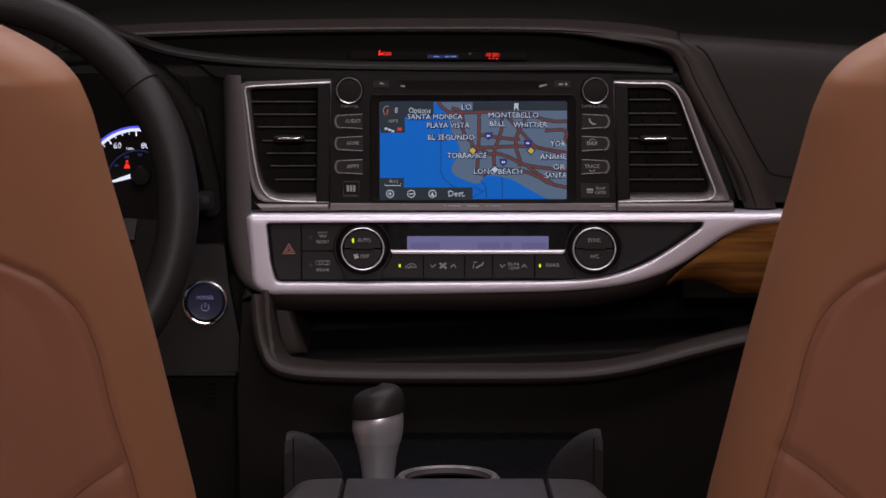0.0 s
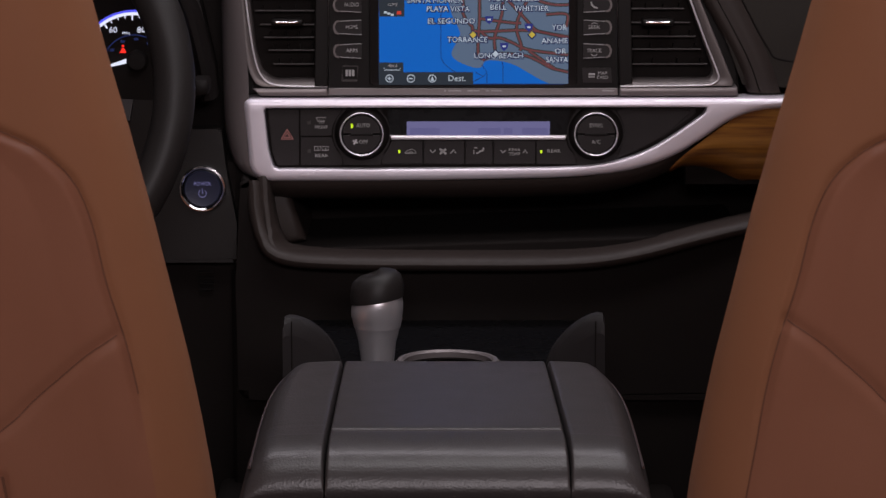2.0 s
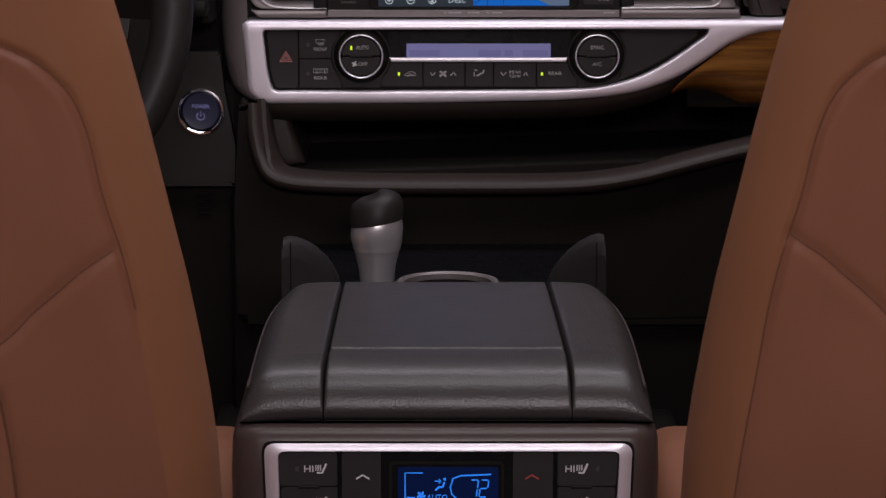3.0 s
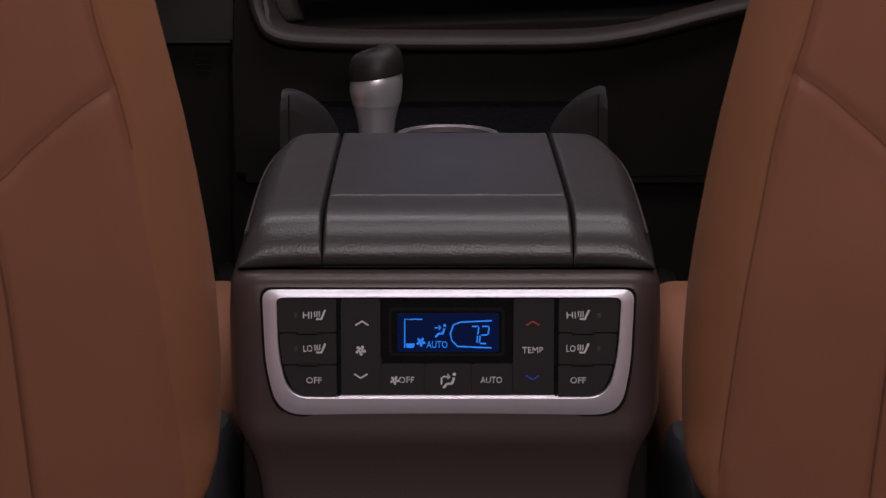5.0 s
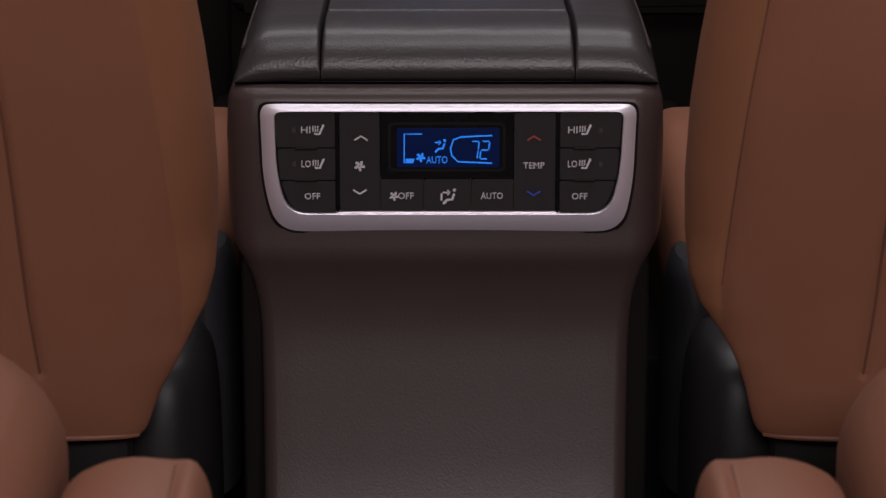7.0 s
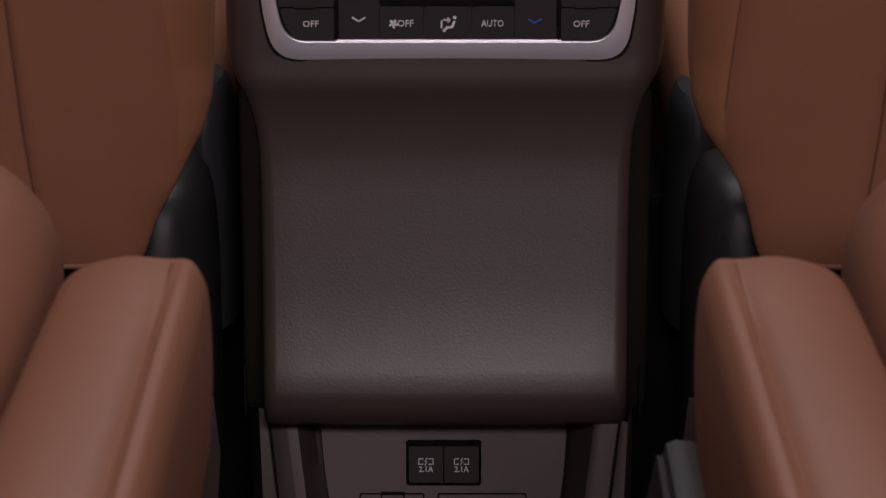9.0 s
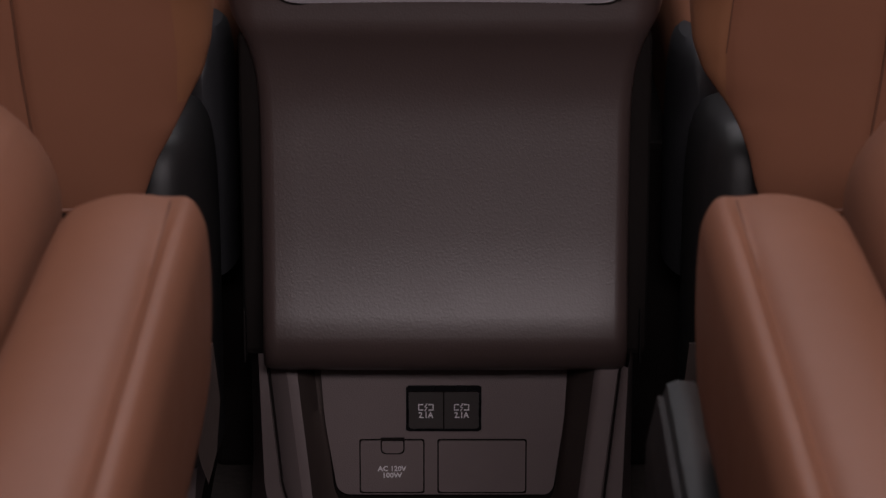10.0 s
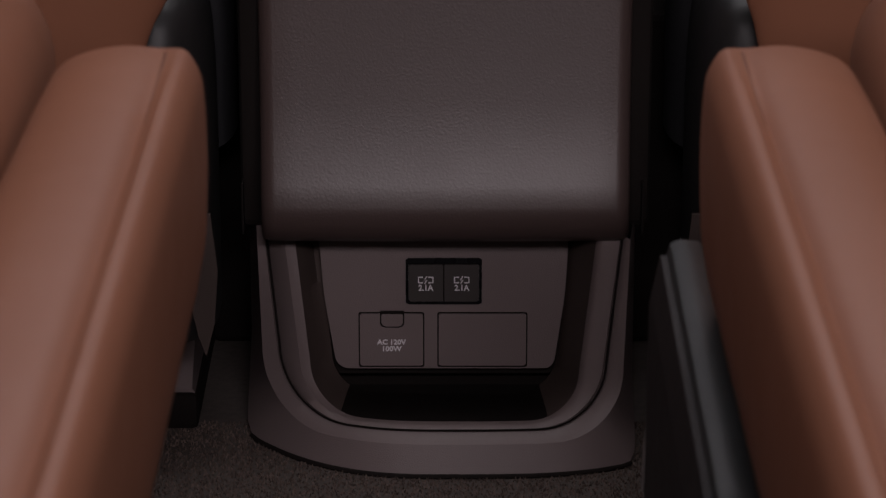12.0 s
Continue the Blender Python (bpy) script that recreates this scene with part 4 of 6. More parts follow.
for a, b in ((-0.031, -0.003), (0.033, 0.054), (0.057, 0.065), (0.074, 0.098)):
    flat([(a, 0.667), (b, 0.667), (b, 0.673), (a, 0.673)], YC - 0.0011, LCDDIM, "faint_segment", disp)
part("accent", prism([(-0.05, 0.666), (0.116, 0.666), (0.114, 0.662), (-0.048, 0.662)], YC - 0.0025, YC + 0.004, 0.0008), SILVERLITE, clim, "satin silver strip")
btns = []
for xa, xb in ((None, -0.0193), (-0.0181, 0.0199), (0.0211, 0.0464), (0.0476, 0.0864), (0.0876, None)):
    za, zb = 0.6385, 0.6612
    edge_l = [(xa, za), (xa, zb)] if xa else well(DIAL_A, 1, za, zb)
    edge_r = [(xb, zb), (xb, za)] if xb else well(DIAL_B, -1, zb, za)
    btns.append(cbutton("lower_button", edge_l + edge_r, 0.0004))
YS = YC - 0.0002
part("lamp", box(-0.042, -0.04, YS - 0.0003, YC, 0.649, 0.652, 0.0003), LEDGREEN, btns[0], "lit green lamp")
part("symbol", ribbon([(-0.036, 0.649), (-0.034, 0.651), (-0.032, 0.652), (-0.029, 0.653), (-0.026, 0.651), (-0.025, 0.649), (-0.036, 0.649)], 0.0006, YS), GREYPRINT, btns[0])
part("symbol", ribbon([(-0.033, 0.648), (-0.03, 0.651), (-0.028, 0.649)], 0.0007, YS), GREYPRINT, btns[0])
part("symbol", ribbon([(-0.012, 0.652), (-0.01, 0.649), (-0.007, 0.652)], 0.0009, YS), GREYPRINT, btns[1])
part("symbol", ribbon([(0.007, 0.649), (0.01, 0.652), (0.012, 0.649)], 0.0009, YS), GREYPRINT, btns[1])
part("symbol", ribbon([(-0.003, 0.653), (0, 0.651), (0.003, 0.648)], 0.0020, YS), GREYPRINT, btns[1])
part("symbol", ribbon([(0.003, 0.653), (0, 0.651), (-0.003, 0.648)], 0.0020, YS), GREYPRINT, btns[1])
part("symbol", ribbon([(0.031, 0.649), (0.033, 0.649), (0.035, 0.651), (0.037, 0.651), (0.038, 0.654)], 0.0014, YS), GREYPRINT, btns[2])
part("symbol", ribbon([(0.029, 0.654), (0.032, 0.654)], 0.0008, YS), GREYPRINT, btns[2])
part("symbol", ribbon([(0.029, 0.652), (0.029, 0.648)], 0.0008, YS), GREYPRINT, btns[2])
part("symbol", ribbon([(0.054, 0.652), (0.056, 0.649), (0.059, 0.652)], 0.0009, YS), GREYPRINT, btns[3])
part("symbol", ribbon([(0.075, 0.649), (0.077, 0.652), (0.079, 0.649)], 0.0009, YS), GREYPRINT, btns[3])
text("lettering", "REAR", 0.067, YS, 0.652, 0.0040, GREYPRINT, btns[3], width=0.0110)
text("lettering", "TEMP", 0.067, YS, 0.648, 0.0040, GREYPRINT, btns[3], width=0.0110)
part("lamp", box(0.091, 0.093, YS - 0.0003, YC, 0.649, 0.652, 0.0003), LEDGREEN, btns[4], "lit green lamp")
text("lettering", "REAR", 0.104, YS, 0.651, 0.0046, GREYPRINT, btns[4], width=0.0124)
tail = [(0.166, 0.691), (0.236, 0.691), (0.237, 0.687), (0.209, 0.666), (0.181, 0.651), (0.158, 0.642), (0.166, 0.651), (0.1715, 0.667)]
part("panel_margin", prism(rounded(tail, [0.004, 0.003, 0.003, 0.03, 0.03, 0.002, 0.01, 0.01]), YC + 0.0008, YC + 0.006, 0.0005), BUTTON, clim)
tail = [(0.2315, 0.690), (0.2305, 0.6862), (0.2133, 0.6713), (0.1916, 0.6572), (0.1645, 0.6441)] + well(DIAL_B, 1, 0.6475, 0.690)
part("blank_panel", prism(tail, YC - 0.0004, YC + 0.006, 0.0006), BUTTON, clim)

# ---------------- power button ----------------
pw = thing("power_button", "round dark blue power button with a chrome ring", "button", at=(-0.226, 2.96, 0.615))
px_c, pz_c = -0.226, 0.615
part("ring", turned([(0.0222, -0.003), (0.0222, 0.003), (0.0214, 0.0048), (0.0200, 0.0052), (0.0188, 0.004), (0.0184, -0.001)], (px_c, 2.962, pz_c), n=56), CHROME, pw, "chrome ring")
part("collar", turned([(0.0186, -0.002), (0.0186, 0.0025), (0.0176, 0.0028), (0.0172, -0.001)], (px_c, 2.962, pz_c), n=48), GLOSS, pw)
cap = part("cap", turned([(0.0174, -0.002), (0.0174, 0.0030), (0.0164, 0.0042), (0.012, 0.0036), (0.0, 0.0034)], (px_c, 2.962, pz_c), n=48), POWERCAP, pw, "dark blue cap with pale lettering")
text("lettering", "POWER", px_c, 2.9572, pz_c + 0.0048, 0.0054, LCDPALE, cap, width=0.0160)
part("symbol", ribbon([(px_c + 0.0036 * math.cos(a), pz_c - 0.0042 + 0.0036 * math.sin(a)) for a in [2.2 + (4.9 * k / 16) for k in range(17)]], 0.0007, 2.9575), LCDPALE, cap)
part("symbol", ribbon([(px_c, pz_c - 0.0042), (px_c, pz_c + 0.0002)], 0.0007, 2.9575), LCDPALE, cap)

# ---------------- instrument cluster ----------------
clus = thing("instrument_cluster", "dark instrument cluster with a lit white and blue speed dial", "gauge", at=(-0.29, 2.99, 0.74))
gx, gz, YG = -0.291, 0.727, 2.99
part("face", prism(rounded([(-0.398, 0.831), (-0.242, 0.831), (-0.236, 0.673), (-0.401, 0.673)], 0.02), YG, YG + 0.01), DEEP, clus)


def arc(r, a0, a1, w, y, n=30):
    return ribbon([(gx + r * math.cos(a0 + (a1 - a0) * k / (n - 1)), gz + r * math.sin(a0 + (a1 - a0) * k / (n - 1))) for k in range(n)], w, y)


part("outer_arc", arc(0.0525, 0.3, 2.85, 0.0022, YG - 0.0005), GAUGEB, clus, "blue lit arc")
part("white_band", arc(0.0500, 0.3, 2.85, 0.0030, YG - 0.0007), GAUGEW, clus, "white lit band")
for k in range(17):
    a = 0.45 + 2.3 * k / 16
    r0 = 0.0440 if k % 4 == 0 else 0.0460
    part("tick", ribbon([(gx + r0 * math.cos(a), gz + r0 * math.sin(a)), (gx + 0.0492 * math.cos(a), gz + 0.0492 * math.sin(a))], 0.0014 if k % 4 == 0 else 0.0008, YG - 0.0009), GAUGEW, clus)
text("numerals", "60", -0.3105, YG - 0.001, 0.7615, 0.0080, GAUGEW, clus)
text("numerals", "80", -0.284, YG - 0.001, 0.7615, 0.0080, GAUGEW, clus)
text("lettering", "MPH", -0.2985, YG - 0.001, 0.7585, 0.0036, GAUGEW, clus)
part("inner_ring", arc(0.030, 0.0, 3.1, 0.0012, YG - 0.0005), GAUGEDIM, clus)
for k in range(5):
    a = 0.5 + 0.5 * k
    part("dim_mark", box(gx + 0.026 * math.cos(a) - 0.002, gx + 0.026 * math.cos(a) + 0.002, YG - 0.0008, YG, gz + 0.026 * math.sin(a) - 0.0012, gz + 0.026 * math.sin(a) + 0.0012), GAUGEDIM, clus)
part("belt_lamp", prism([(-0.3045, 0.740), (-0.2985, 0.740), (-0.3005, 0.7445), (-0.3025, 0.7445)], YG - 0.0012, YG - 0.0008), LEDRED, clus, "lit red seat belt lamp")
part("belt_lamp", turned([(0.0012, 0.0), (0.0012, 0.0006), (0.0, 0.0006)], (-0.3015, YG - 0.0008, 0.7465), n=12), LEDRED, clus)
part("needle", prism([(-0.335, 0.722), (-0.292, 0.737), (-0.292, 0.732)], YG - 0.006, YG - 0.004), GAUGEW, clus, "white needle")
part("needle_hub", turned([(0.010, 0.0), (0.010, 0.007), (0.008, 0.009), (0.0, 0.0092)], (-0.288, YG, 0.733), n=32), SMOOTHP, clus)
part("hood", bar([P3((-0.405, 0.833), 2.93), P3((-0.335, 0.852), 2.94), P3((-0.277, 0.839), 2.95), P3((-0.24, 0.796), 2.96), P3((-0.224, 0.742), 2.965), P3((-0.219, 0.704), 2.97)], 0.009, 0.03), SMOOTHP, clus, "dark cowl")
part("cowl_side", prism(rounded([(-0.246, 0.807), (-0.228, 0.801), (-0.212, 0.726), (-0.214, 0.704), (-0.236, 0.699)], 0.006), 2.955, 2.99, 0.004), SMOOTHP, clus)
part("stalk_end", box(-0.23, -0.214, 2.89, 2.93, 0.711, 0.726, 0.004), SMOOTHP, clus)

# ---------------- steering wheel ----------------
wheel = thing("steering_wheel", "black leather steering wheel with a switch spoke", "steering wheel", at=(-0.405, 2.62, 0.80))
WC, WR, TILT = Vector((-0.4025, 2.62, 0.748)), 0.1805, radians(18)


def on_wheel(a, r, lift=0.0):
    p = Vector((r * math.cos(a), 0, r * math.sin(a)))
    p.y -= lift
    return WC + Matrix.Rotation(-TILT, 3, "X") @ p


rings = []
for k in range(96):
    a = 2 * math.pi * k / 96
    ring = []
    for j in range(18):
        b = 2 * math.pi * j / 18
        ring.append(on_wheel(a, WR + 0.0175 * math.cos(b), 0.0175 * math.sin(b)))
    rings.append(ring)
rings.append(rings[0])
part("rim", loft(rings, caps=False), WHEELP, wheel, "black leather rim")
for a in (0.62, math.pi - 0.62):
    ring = [on_wheel(a, WR + 0.0178 * math.cos(2 * math.pi * j / 24), 0.0178 * math.sin(2 * math.pi * j / 24)) for j in range(25)]
    part("rim_seam", tube(ring, 0.0008, n=6, up=(0.3, 0.2, 0.9), caps=False), DEEP, wheel)
part("hub", loft([[on_wheel(2 * math.pi * k / 40, r, l) for k in range(40)] for r, l in ((0.06, -0.02), (0.065, 0.0), (0.06, 0.02), (0.045, 0.03), (0.01, 0.033))]), DEEP, wheel)
for s in (1, -1):
    c = 0 if s > 0 else math.pi
    sp = part("spoke", loft([[on_wheel(c + s * da, r, l) for da, l in ((-0.06, -0.010), (-0.06, 0.006), (-0.46, 0.006), (-0.46, -0.010))] for r in (0.06, 0.11, 0.15, 0.178)]), DEEP, wheel)
    part("spoke_trim", loft([[on_wheel(c + s * da, r, l) for da, l in ((-0.40, 0.006), (-0.40, 0.011), (-0.47, 0.011), (-0.47, 0.006))] for r in (0.075, 0.10, 0.125, 0.14)]), SILVER, sp, "satin silver spoke trim")
    for da in (-0.13, -0.28):
        part("switch", loft([[on_wheel(c + s * (da + e), r, l) for e, l in ((0.06, 0.004), (0.06, 0.013), (-0.06, 0.013), (-0.06, 0.004))] for r in (0.11, 0.12, 0.140, 0.148)]), BUTTON, sp)

# ---------------- centre console ----------------
console = thing("centre_console", "charcoal centre console with a leather armrest lid on the cabin floor", "console", at=(0, 2.3, 0))


def shell(stations, depth, corner=0.02, mid=0.0015, cols=15):
    """A wrapped face: rows of (y, z, left x, right x[, corner radius]) from top to bottom, with sides that run forward to depth."""
    rings = []
    for y, z, xl, xr, *own in stations:
        c = own[0] if own else corner
        row = [(xl, depth, z), (xl, y + c * 2.2, z)]
        for k in range(7):
            a = math.pi / 2 * k / 6
            row.append((xl + c * (1 - math.cos(a)), y + c * (1 - math.sin(a)), z))
        for k in range(1, cols):
            u = k / cols
            row.append((xl + c + (xr - xl - 2 * c) * u, y - mid * math.sin(math.pi * u), z))
        for k in range(7):
            a = math.pi / 2 * (1 - k / 6)
            row.append((xr - c * (1 - math.cos(a)), y + c * (1 - math.sin(a)), z))
        row += [(xr, y + c * 2.2, z), (xr, depth, z)]
        rings.append(row)
    return loft(rings, closed=False, caps=False)


XL, XR = -0.1465, 0.1495
# body that carries the rear controls and rolls over into the sloping knee panel
BODY_TOP = [(2.18, 0.5129, 0.012), (2.160, 0.5127, 0.010), (2.1515, 0.5112, 0.006), (2.1478, 0.508, 0.003), (2.1460, 0.503, 0.001), (2.1455, 0.48, 0.0), (2.145, 0.42, 0.0006), (2.1445, 0.412, 0.0018)]
BODY_KNEE = [(2.1436, 0.4045, 0.0040), (2.1432, 0.398, 0.0075), (2.1438, 0.393, 0.0102), (2.1452, 0.388, 0.0126), (2.1466, 0.381, 0.0154), (2.1474, 0.372, 0.0181), (2.1477, 0.362, 0.0202),
             (2.1473, 0.350, 0.0215), (2.1460, 0.338, 0.0221), (2.1436, 0.323, 0.0225), (2.1390, 0.297, 0.0229), (2.1318, 0.260, 0.0233), (2.1235, 0.226, 0.0236), (2.1164, 0.205, 0.0238),
             (2.1115, 0.191, 0.024), (2.1105, 0.179, 0.024), (2.115, 0.169, 0.024), (2.124, 0.163, 0.024), (2.17, 0.16, 0.024)]
part("body", shell([(y, z, XL + d, XR - d, 0.02) for y, z, d in BODY_TOP] + [(y, z, XL + d, XR - d, 0.02 - 0.010 * min(1.0, d / 0.02)) for y, z, d in BODY_KNEE], 2.33), PAD, console, "charcoal grained leather body")
# side walls of the lower body
for x0, x1 in ((-0.1385, -0.118), (0.1215, 0.1415)):
    part("side_wall", box(x0, x1, 2.160, 2.56, 0.16, 0.392, 0.006), DEEP, console)
part("inner_body", box(-0.112, 0.115, 2.20, 2.50, 0.38, 0.510, 0.004), DEEP, console)
# Added filler: a black block where the seat gaps hold only shade.
part("gap_shade_block", box(-0.176, 0.187, 2.36, 2.66, 0.0, 0.26, 0.006), DEEP, console)
part("lower_body", box(-0.128, 0.131, 2.20, 2.56, 0.0, 0.40, 0.006), DEEP, console)
for x in (-0.137, 0.1365):
    part("hem_strip", box(x - 0.0008, x + 0.0008, 2.152, 2.30, 0.158, 0.195, 0.0005), SMOOTHP, console)

# armrest lid: three pads
LID = [(2.166, 0.5133), (2.1612, 0.5163), (2.1595, 0.521), (2.1603, 0.527), (2.1635, 0.534), (2.169, 0.5405), (2.178, 0.5460), (2.193, 0.5495), (2.2125, 0.5513), (2.2200, 0.5510), (2.2240, 0.5496), (2.2270, 0.5488), (2.2320, 0.5492),
       (2.241, 0.5508), (2.30, 0.5510), (2.38, 0.5505), (2.46, 0.549), (2.487, 0.547), (2.498, 0.541), (2.50, 0.530), (2.50, 0.519)]


def pad(x_rear, x_front, edge_l, edge_r, groove=True, drop_l=0.0, drop_r=0.0):
    """A lid pad: outline x at the rear and at the front; edges rounded by edge_l, edge_r, falling by drop towards the side."""
    rings = []
    for y, z in [(p.x, p.y) for p in spline(LID, 190)]:
        if not groove and 2.213 < y < 2.24:
            z = 0.551
        u = (y - 2.16) / 0.34
        a = x_rear[0] + (x_front[0] - x_rear[0]) * max(0.0, u) ** (5.0 if edge_l > 0.01 else 1.0)
        b = x_rear[1] + (x_front[1] - x_rear[1]) * max(0.0, u) ** (5.0 if edge_r > 0.01 else 1.0)
        base, row, cols = 0.5130, [], 30
        row.append((a, y, base))
        for k in range(cols + 1):
            v = k / cols
            x = a + edge_l * (v / 0.3) ** 2 if v < 0.3 else b - edge_r * ((1 - v) / 0.3) ** 2 if v > 0.7 else a + edge_l + (b - a - edge_l - edge_r) * (v - 0.3) / 0.4
            f = 1.0
            if x - a < edge_l:
                f = math.sqrt(max(0, 1 - (1 - (x - a) / edge_l) ** 2))
            if b - x < edge_r:
                f = min(f, math.sqrt(max(0, 1 - (1 - (b - x) / edge_r) ** 2)))
            fall = drop_l * ((b - x) / (b - a)) ** 2 + drop_r * ((x - a) / (b - a)) ** 2
            row.append((x, y, base + max(0.0, z - base - fall) * (f if max(edge_l, edge_r) > 0.01 and (x < a + edge_l if edge_l > 0.01 else x > b - edge_r) else 0.72 + 0.28 * f)))
        row.append((b, y, base))
        rings.append(row)
    return loft(rings, closed=True, caps=True)


part("lid_pad", pad((-0.0822, 0.0887), (-0.0787, 0.0817), 0.0026, 0.0026), LIDPAD, console, "charcoal grained leather armrest pad")
part("lid_side_pad", pad((-0.1405, -0.0830), (-0.1262, -0.0793), 0.022, 0.0026, False, 0.003, 0.0), LIDPAD, console)
part("lid_side_pad", pad((0.0893, 0.1452), (0.0823, 0.1290), 0.0026, 0.022, False, 0.0, 0.003), LIDPAD, console)
part("lid_base", box(-0.112, 0.116, 2.172, 2.50, 0.504, 0.5150, 0.003), DEEP, console)
# welts along the outer lid seams
for sgn in (-1, 1):
    xa, xb = (-0.1350, -0.1207) if sgn < 0 else (0.1397, 0.1235)
    part("welt", tube([(xa + (xb - xa) * (k / 12) ** 5.0, 2.170 + 0.322 * k / 12, 0.5365) for k in range(13)], 0.0011, n=8, up=(0, 0, 1)), PAD, console)

# forward part of the console with its side wings
part("shifter_plate", box(-0.128, 0.132, 2.50, 2.95, 0.475, 0.492, 0.004), GLOSS, console, "gloss black plate round the gear lever")
part("front_body", box(-0.134, 0.138, 2.56, 2.98, 0.0, 0.476, 0.008), SMOOTHP, console)
WL = [(-0.133, 0.563), (-0.12, 0.561), (-0.107, 0.554), (-0.095, 0.542), (-0.086, 0.525), (-0.081, 0.493), (-0.08, 0.459), (-0.133, 0.459)]
WR_ = [(0.134, 0.566), (0.121, 0.562), (0.108, 0.553), (0.096, 0.54), (0.087, 0.524), (0.082, 0.493), (0.082, 0.459), (0.135, 0.459)]
for pts in (WL, WR_):
    s = 1 if pts[0][0] < 0 else -1
    rings = []
    for y, k in ((2.605, 1.0), (2.598, 0.99), (2.594, 0.95), (2.592, 0.85)):
        c = (pts[-1][0], pts[-1][1])
        rings.append([(c[0] + (x - c[0]) * k, y + 0.35 * abs(x - c[0]), c[1] + (z - c[1]) * k) for x, z in [(q.x, q.y) for q in resample(rounded(pts, 0.012), 60)]])
    rings.insert(0, [(x, 2.66, z - 0.03) for x, y, z in rings[0]])
    wing = part("side_wing", loft(rings), WINGP, console)
    xo = pts[0][0] + s * 0.0075
    part("wing_seam", tube([(xo, 2.5945, 0.47 + 0.0295 * k) for k in range(4)], 0.0006, n=6), DEEP, wing)
part("cup_holder_ring", turned([(0.0365, -0.006), (0.0362, 0.0), (0.038, 0.0018), (0.041, 0.0016), (0.0435, -0.001), (0.044, -0.006)], (0.004, 2.583, 0.5275), n=56, axis="z"), SILVER_DK, console, "silver cup holder ring")
part("cup_holder_well", turned([(0.0365, 0.0), (0.0365, 0.045), (0.0355, 0.045), (0.0355, 0.003), (0.0, 0.003)], (0.004, 2.583, 0.478), axis="z"), DEEP, console)

# ---------------- gear lever ----------------
lever = thing("gear_lever", "gear lever with black cap and satin silver grip", "gear lever", at=(-0.056, 2.75, 0.492))
LX, LY = -0.0575, 2.735


def lever_ring(z, rx, ry, lean, n=28):
    return [(LX + rx * math.cos(2 * math.pi * k / n), LY + lean + ry * math.sin(2 * math.pi * k / n), z + 0.0036 * math.cos(2 * math.pi * k / n) * (z > 0.535)) for k in range(n)]


part("stalk", loft([lever_ring(0.45, 0.0125, 0.012, 0.012), lever_ring(0.485, 0.0135, 0.013, 0.008), lever_ring(0.512, 0.0165, 0.0155, 0.004), lever_ring(0.527, 0.0202, 0.019, 0.002)]), LEVERM, lever, "satin silver stalk")
part("collar", loft([lever_ring(0.526, 0.0204, 0.0192, 0.002), lever_ring(0.533, 0.0219, 0.0207, 0.002), lever_ring(0.539, 0.0227, 0.0217, 0.001), lever_ring(0.5445, 0.0228, 0.0219, 0.001), lever_ring(0.549, 0.0222, 0.0213, 0), lever_ring(0.552, 0.0212, 0.0203, 0)]), LEVERM, lever, "bright satin silver collar")
part("cap", loft([lever_ring(0.5508, 0.0232, 0.0222, 0), lever_ring(0.556, 0.0236, 0.0225, 0), lever_ring(0.564, 0.0230, 0.0218, 0), lever_ring(0.5700, 0.0208, 0.0195, 0), lever_ring(0.5735, 0.0165, 0.015, 0), lever_ring(0.5752, 0.010, 0.009, 0),
     lever_ring(0.5757, 0.003, 0.003, 0)]), WHEELP, lever, "black leather cap")

# ---------------- rear climate panel ----------------
rear = thing("rear_climate_panel", "rear climate control panel with silver frame and lit blue display", "control panel", at=(0, 2.145, 0.46))
Y = 2.1405
R_OUT = rounded([(-0.124, 0.503), (0.131, 0.503), (0.129, 0.446), (0.122, 0.413), (-0.113, 0.413), (-0.122, 0.446)], [0.008, 0.008, 0.03, 0.02, 0.02, 0.03])
R_IN = rounded([(-0.113, 0.4982), (0.121, 0.4982), (0.119, 0.456), (0.112, 0.428), (-0.105, 0.428), (-0.112, 0.456)], [0.005, 0.005, 0.02, 0.014, 0.014, 0.02])
part("backing", prism(R_OUT, Y + 0.0035, Y + 0.012), DEEP, rear)
part("silver_frame", frame_ring(R_OUT, R_IN, Y + 0.0045, Y + 0.009, n=400, bulge=0.0012, lip=0.0008, inner_y=Y - 0.0025), SILVER, rear, "satin silver frame")
part("shadow_gap", frame_ring([(x * 1.006, 0.4575 + (z - 0.4575) * 1.016) for x, z in R_OUT], R_OUT, Y + 0.004, Y + 0.008, n=400, lip=0.0003), DEEP, rear)
part("lower_accent", box(-0.072, 0.079, Y - 0.0005, Y + 0.004, 0.427, 0.429, 0.0006), SILVER, rear)
YB = 2.1395


def button(name, pts, r=0.0015, parent=rear, y=YB, depth=0.006, material=BUTTON, label=""):
    return part(name, prism(rounded(pts, r), y, y + depth, 0.0007, 2), material, parent, label)


def R4(a, b, c, d):
    return [(a, d), (c, d), (c, b), (a, b)]


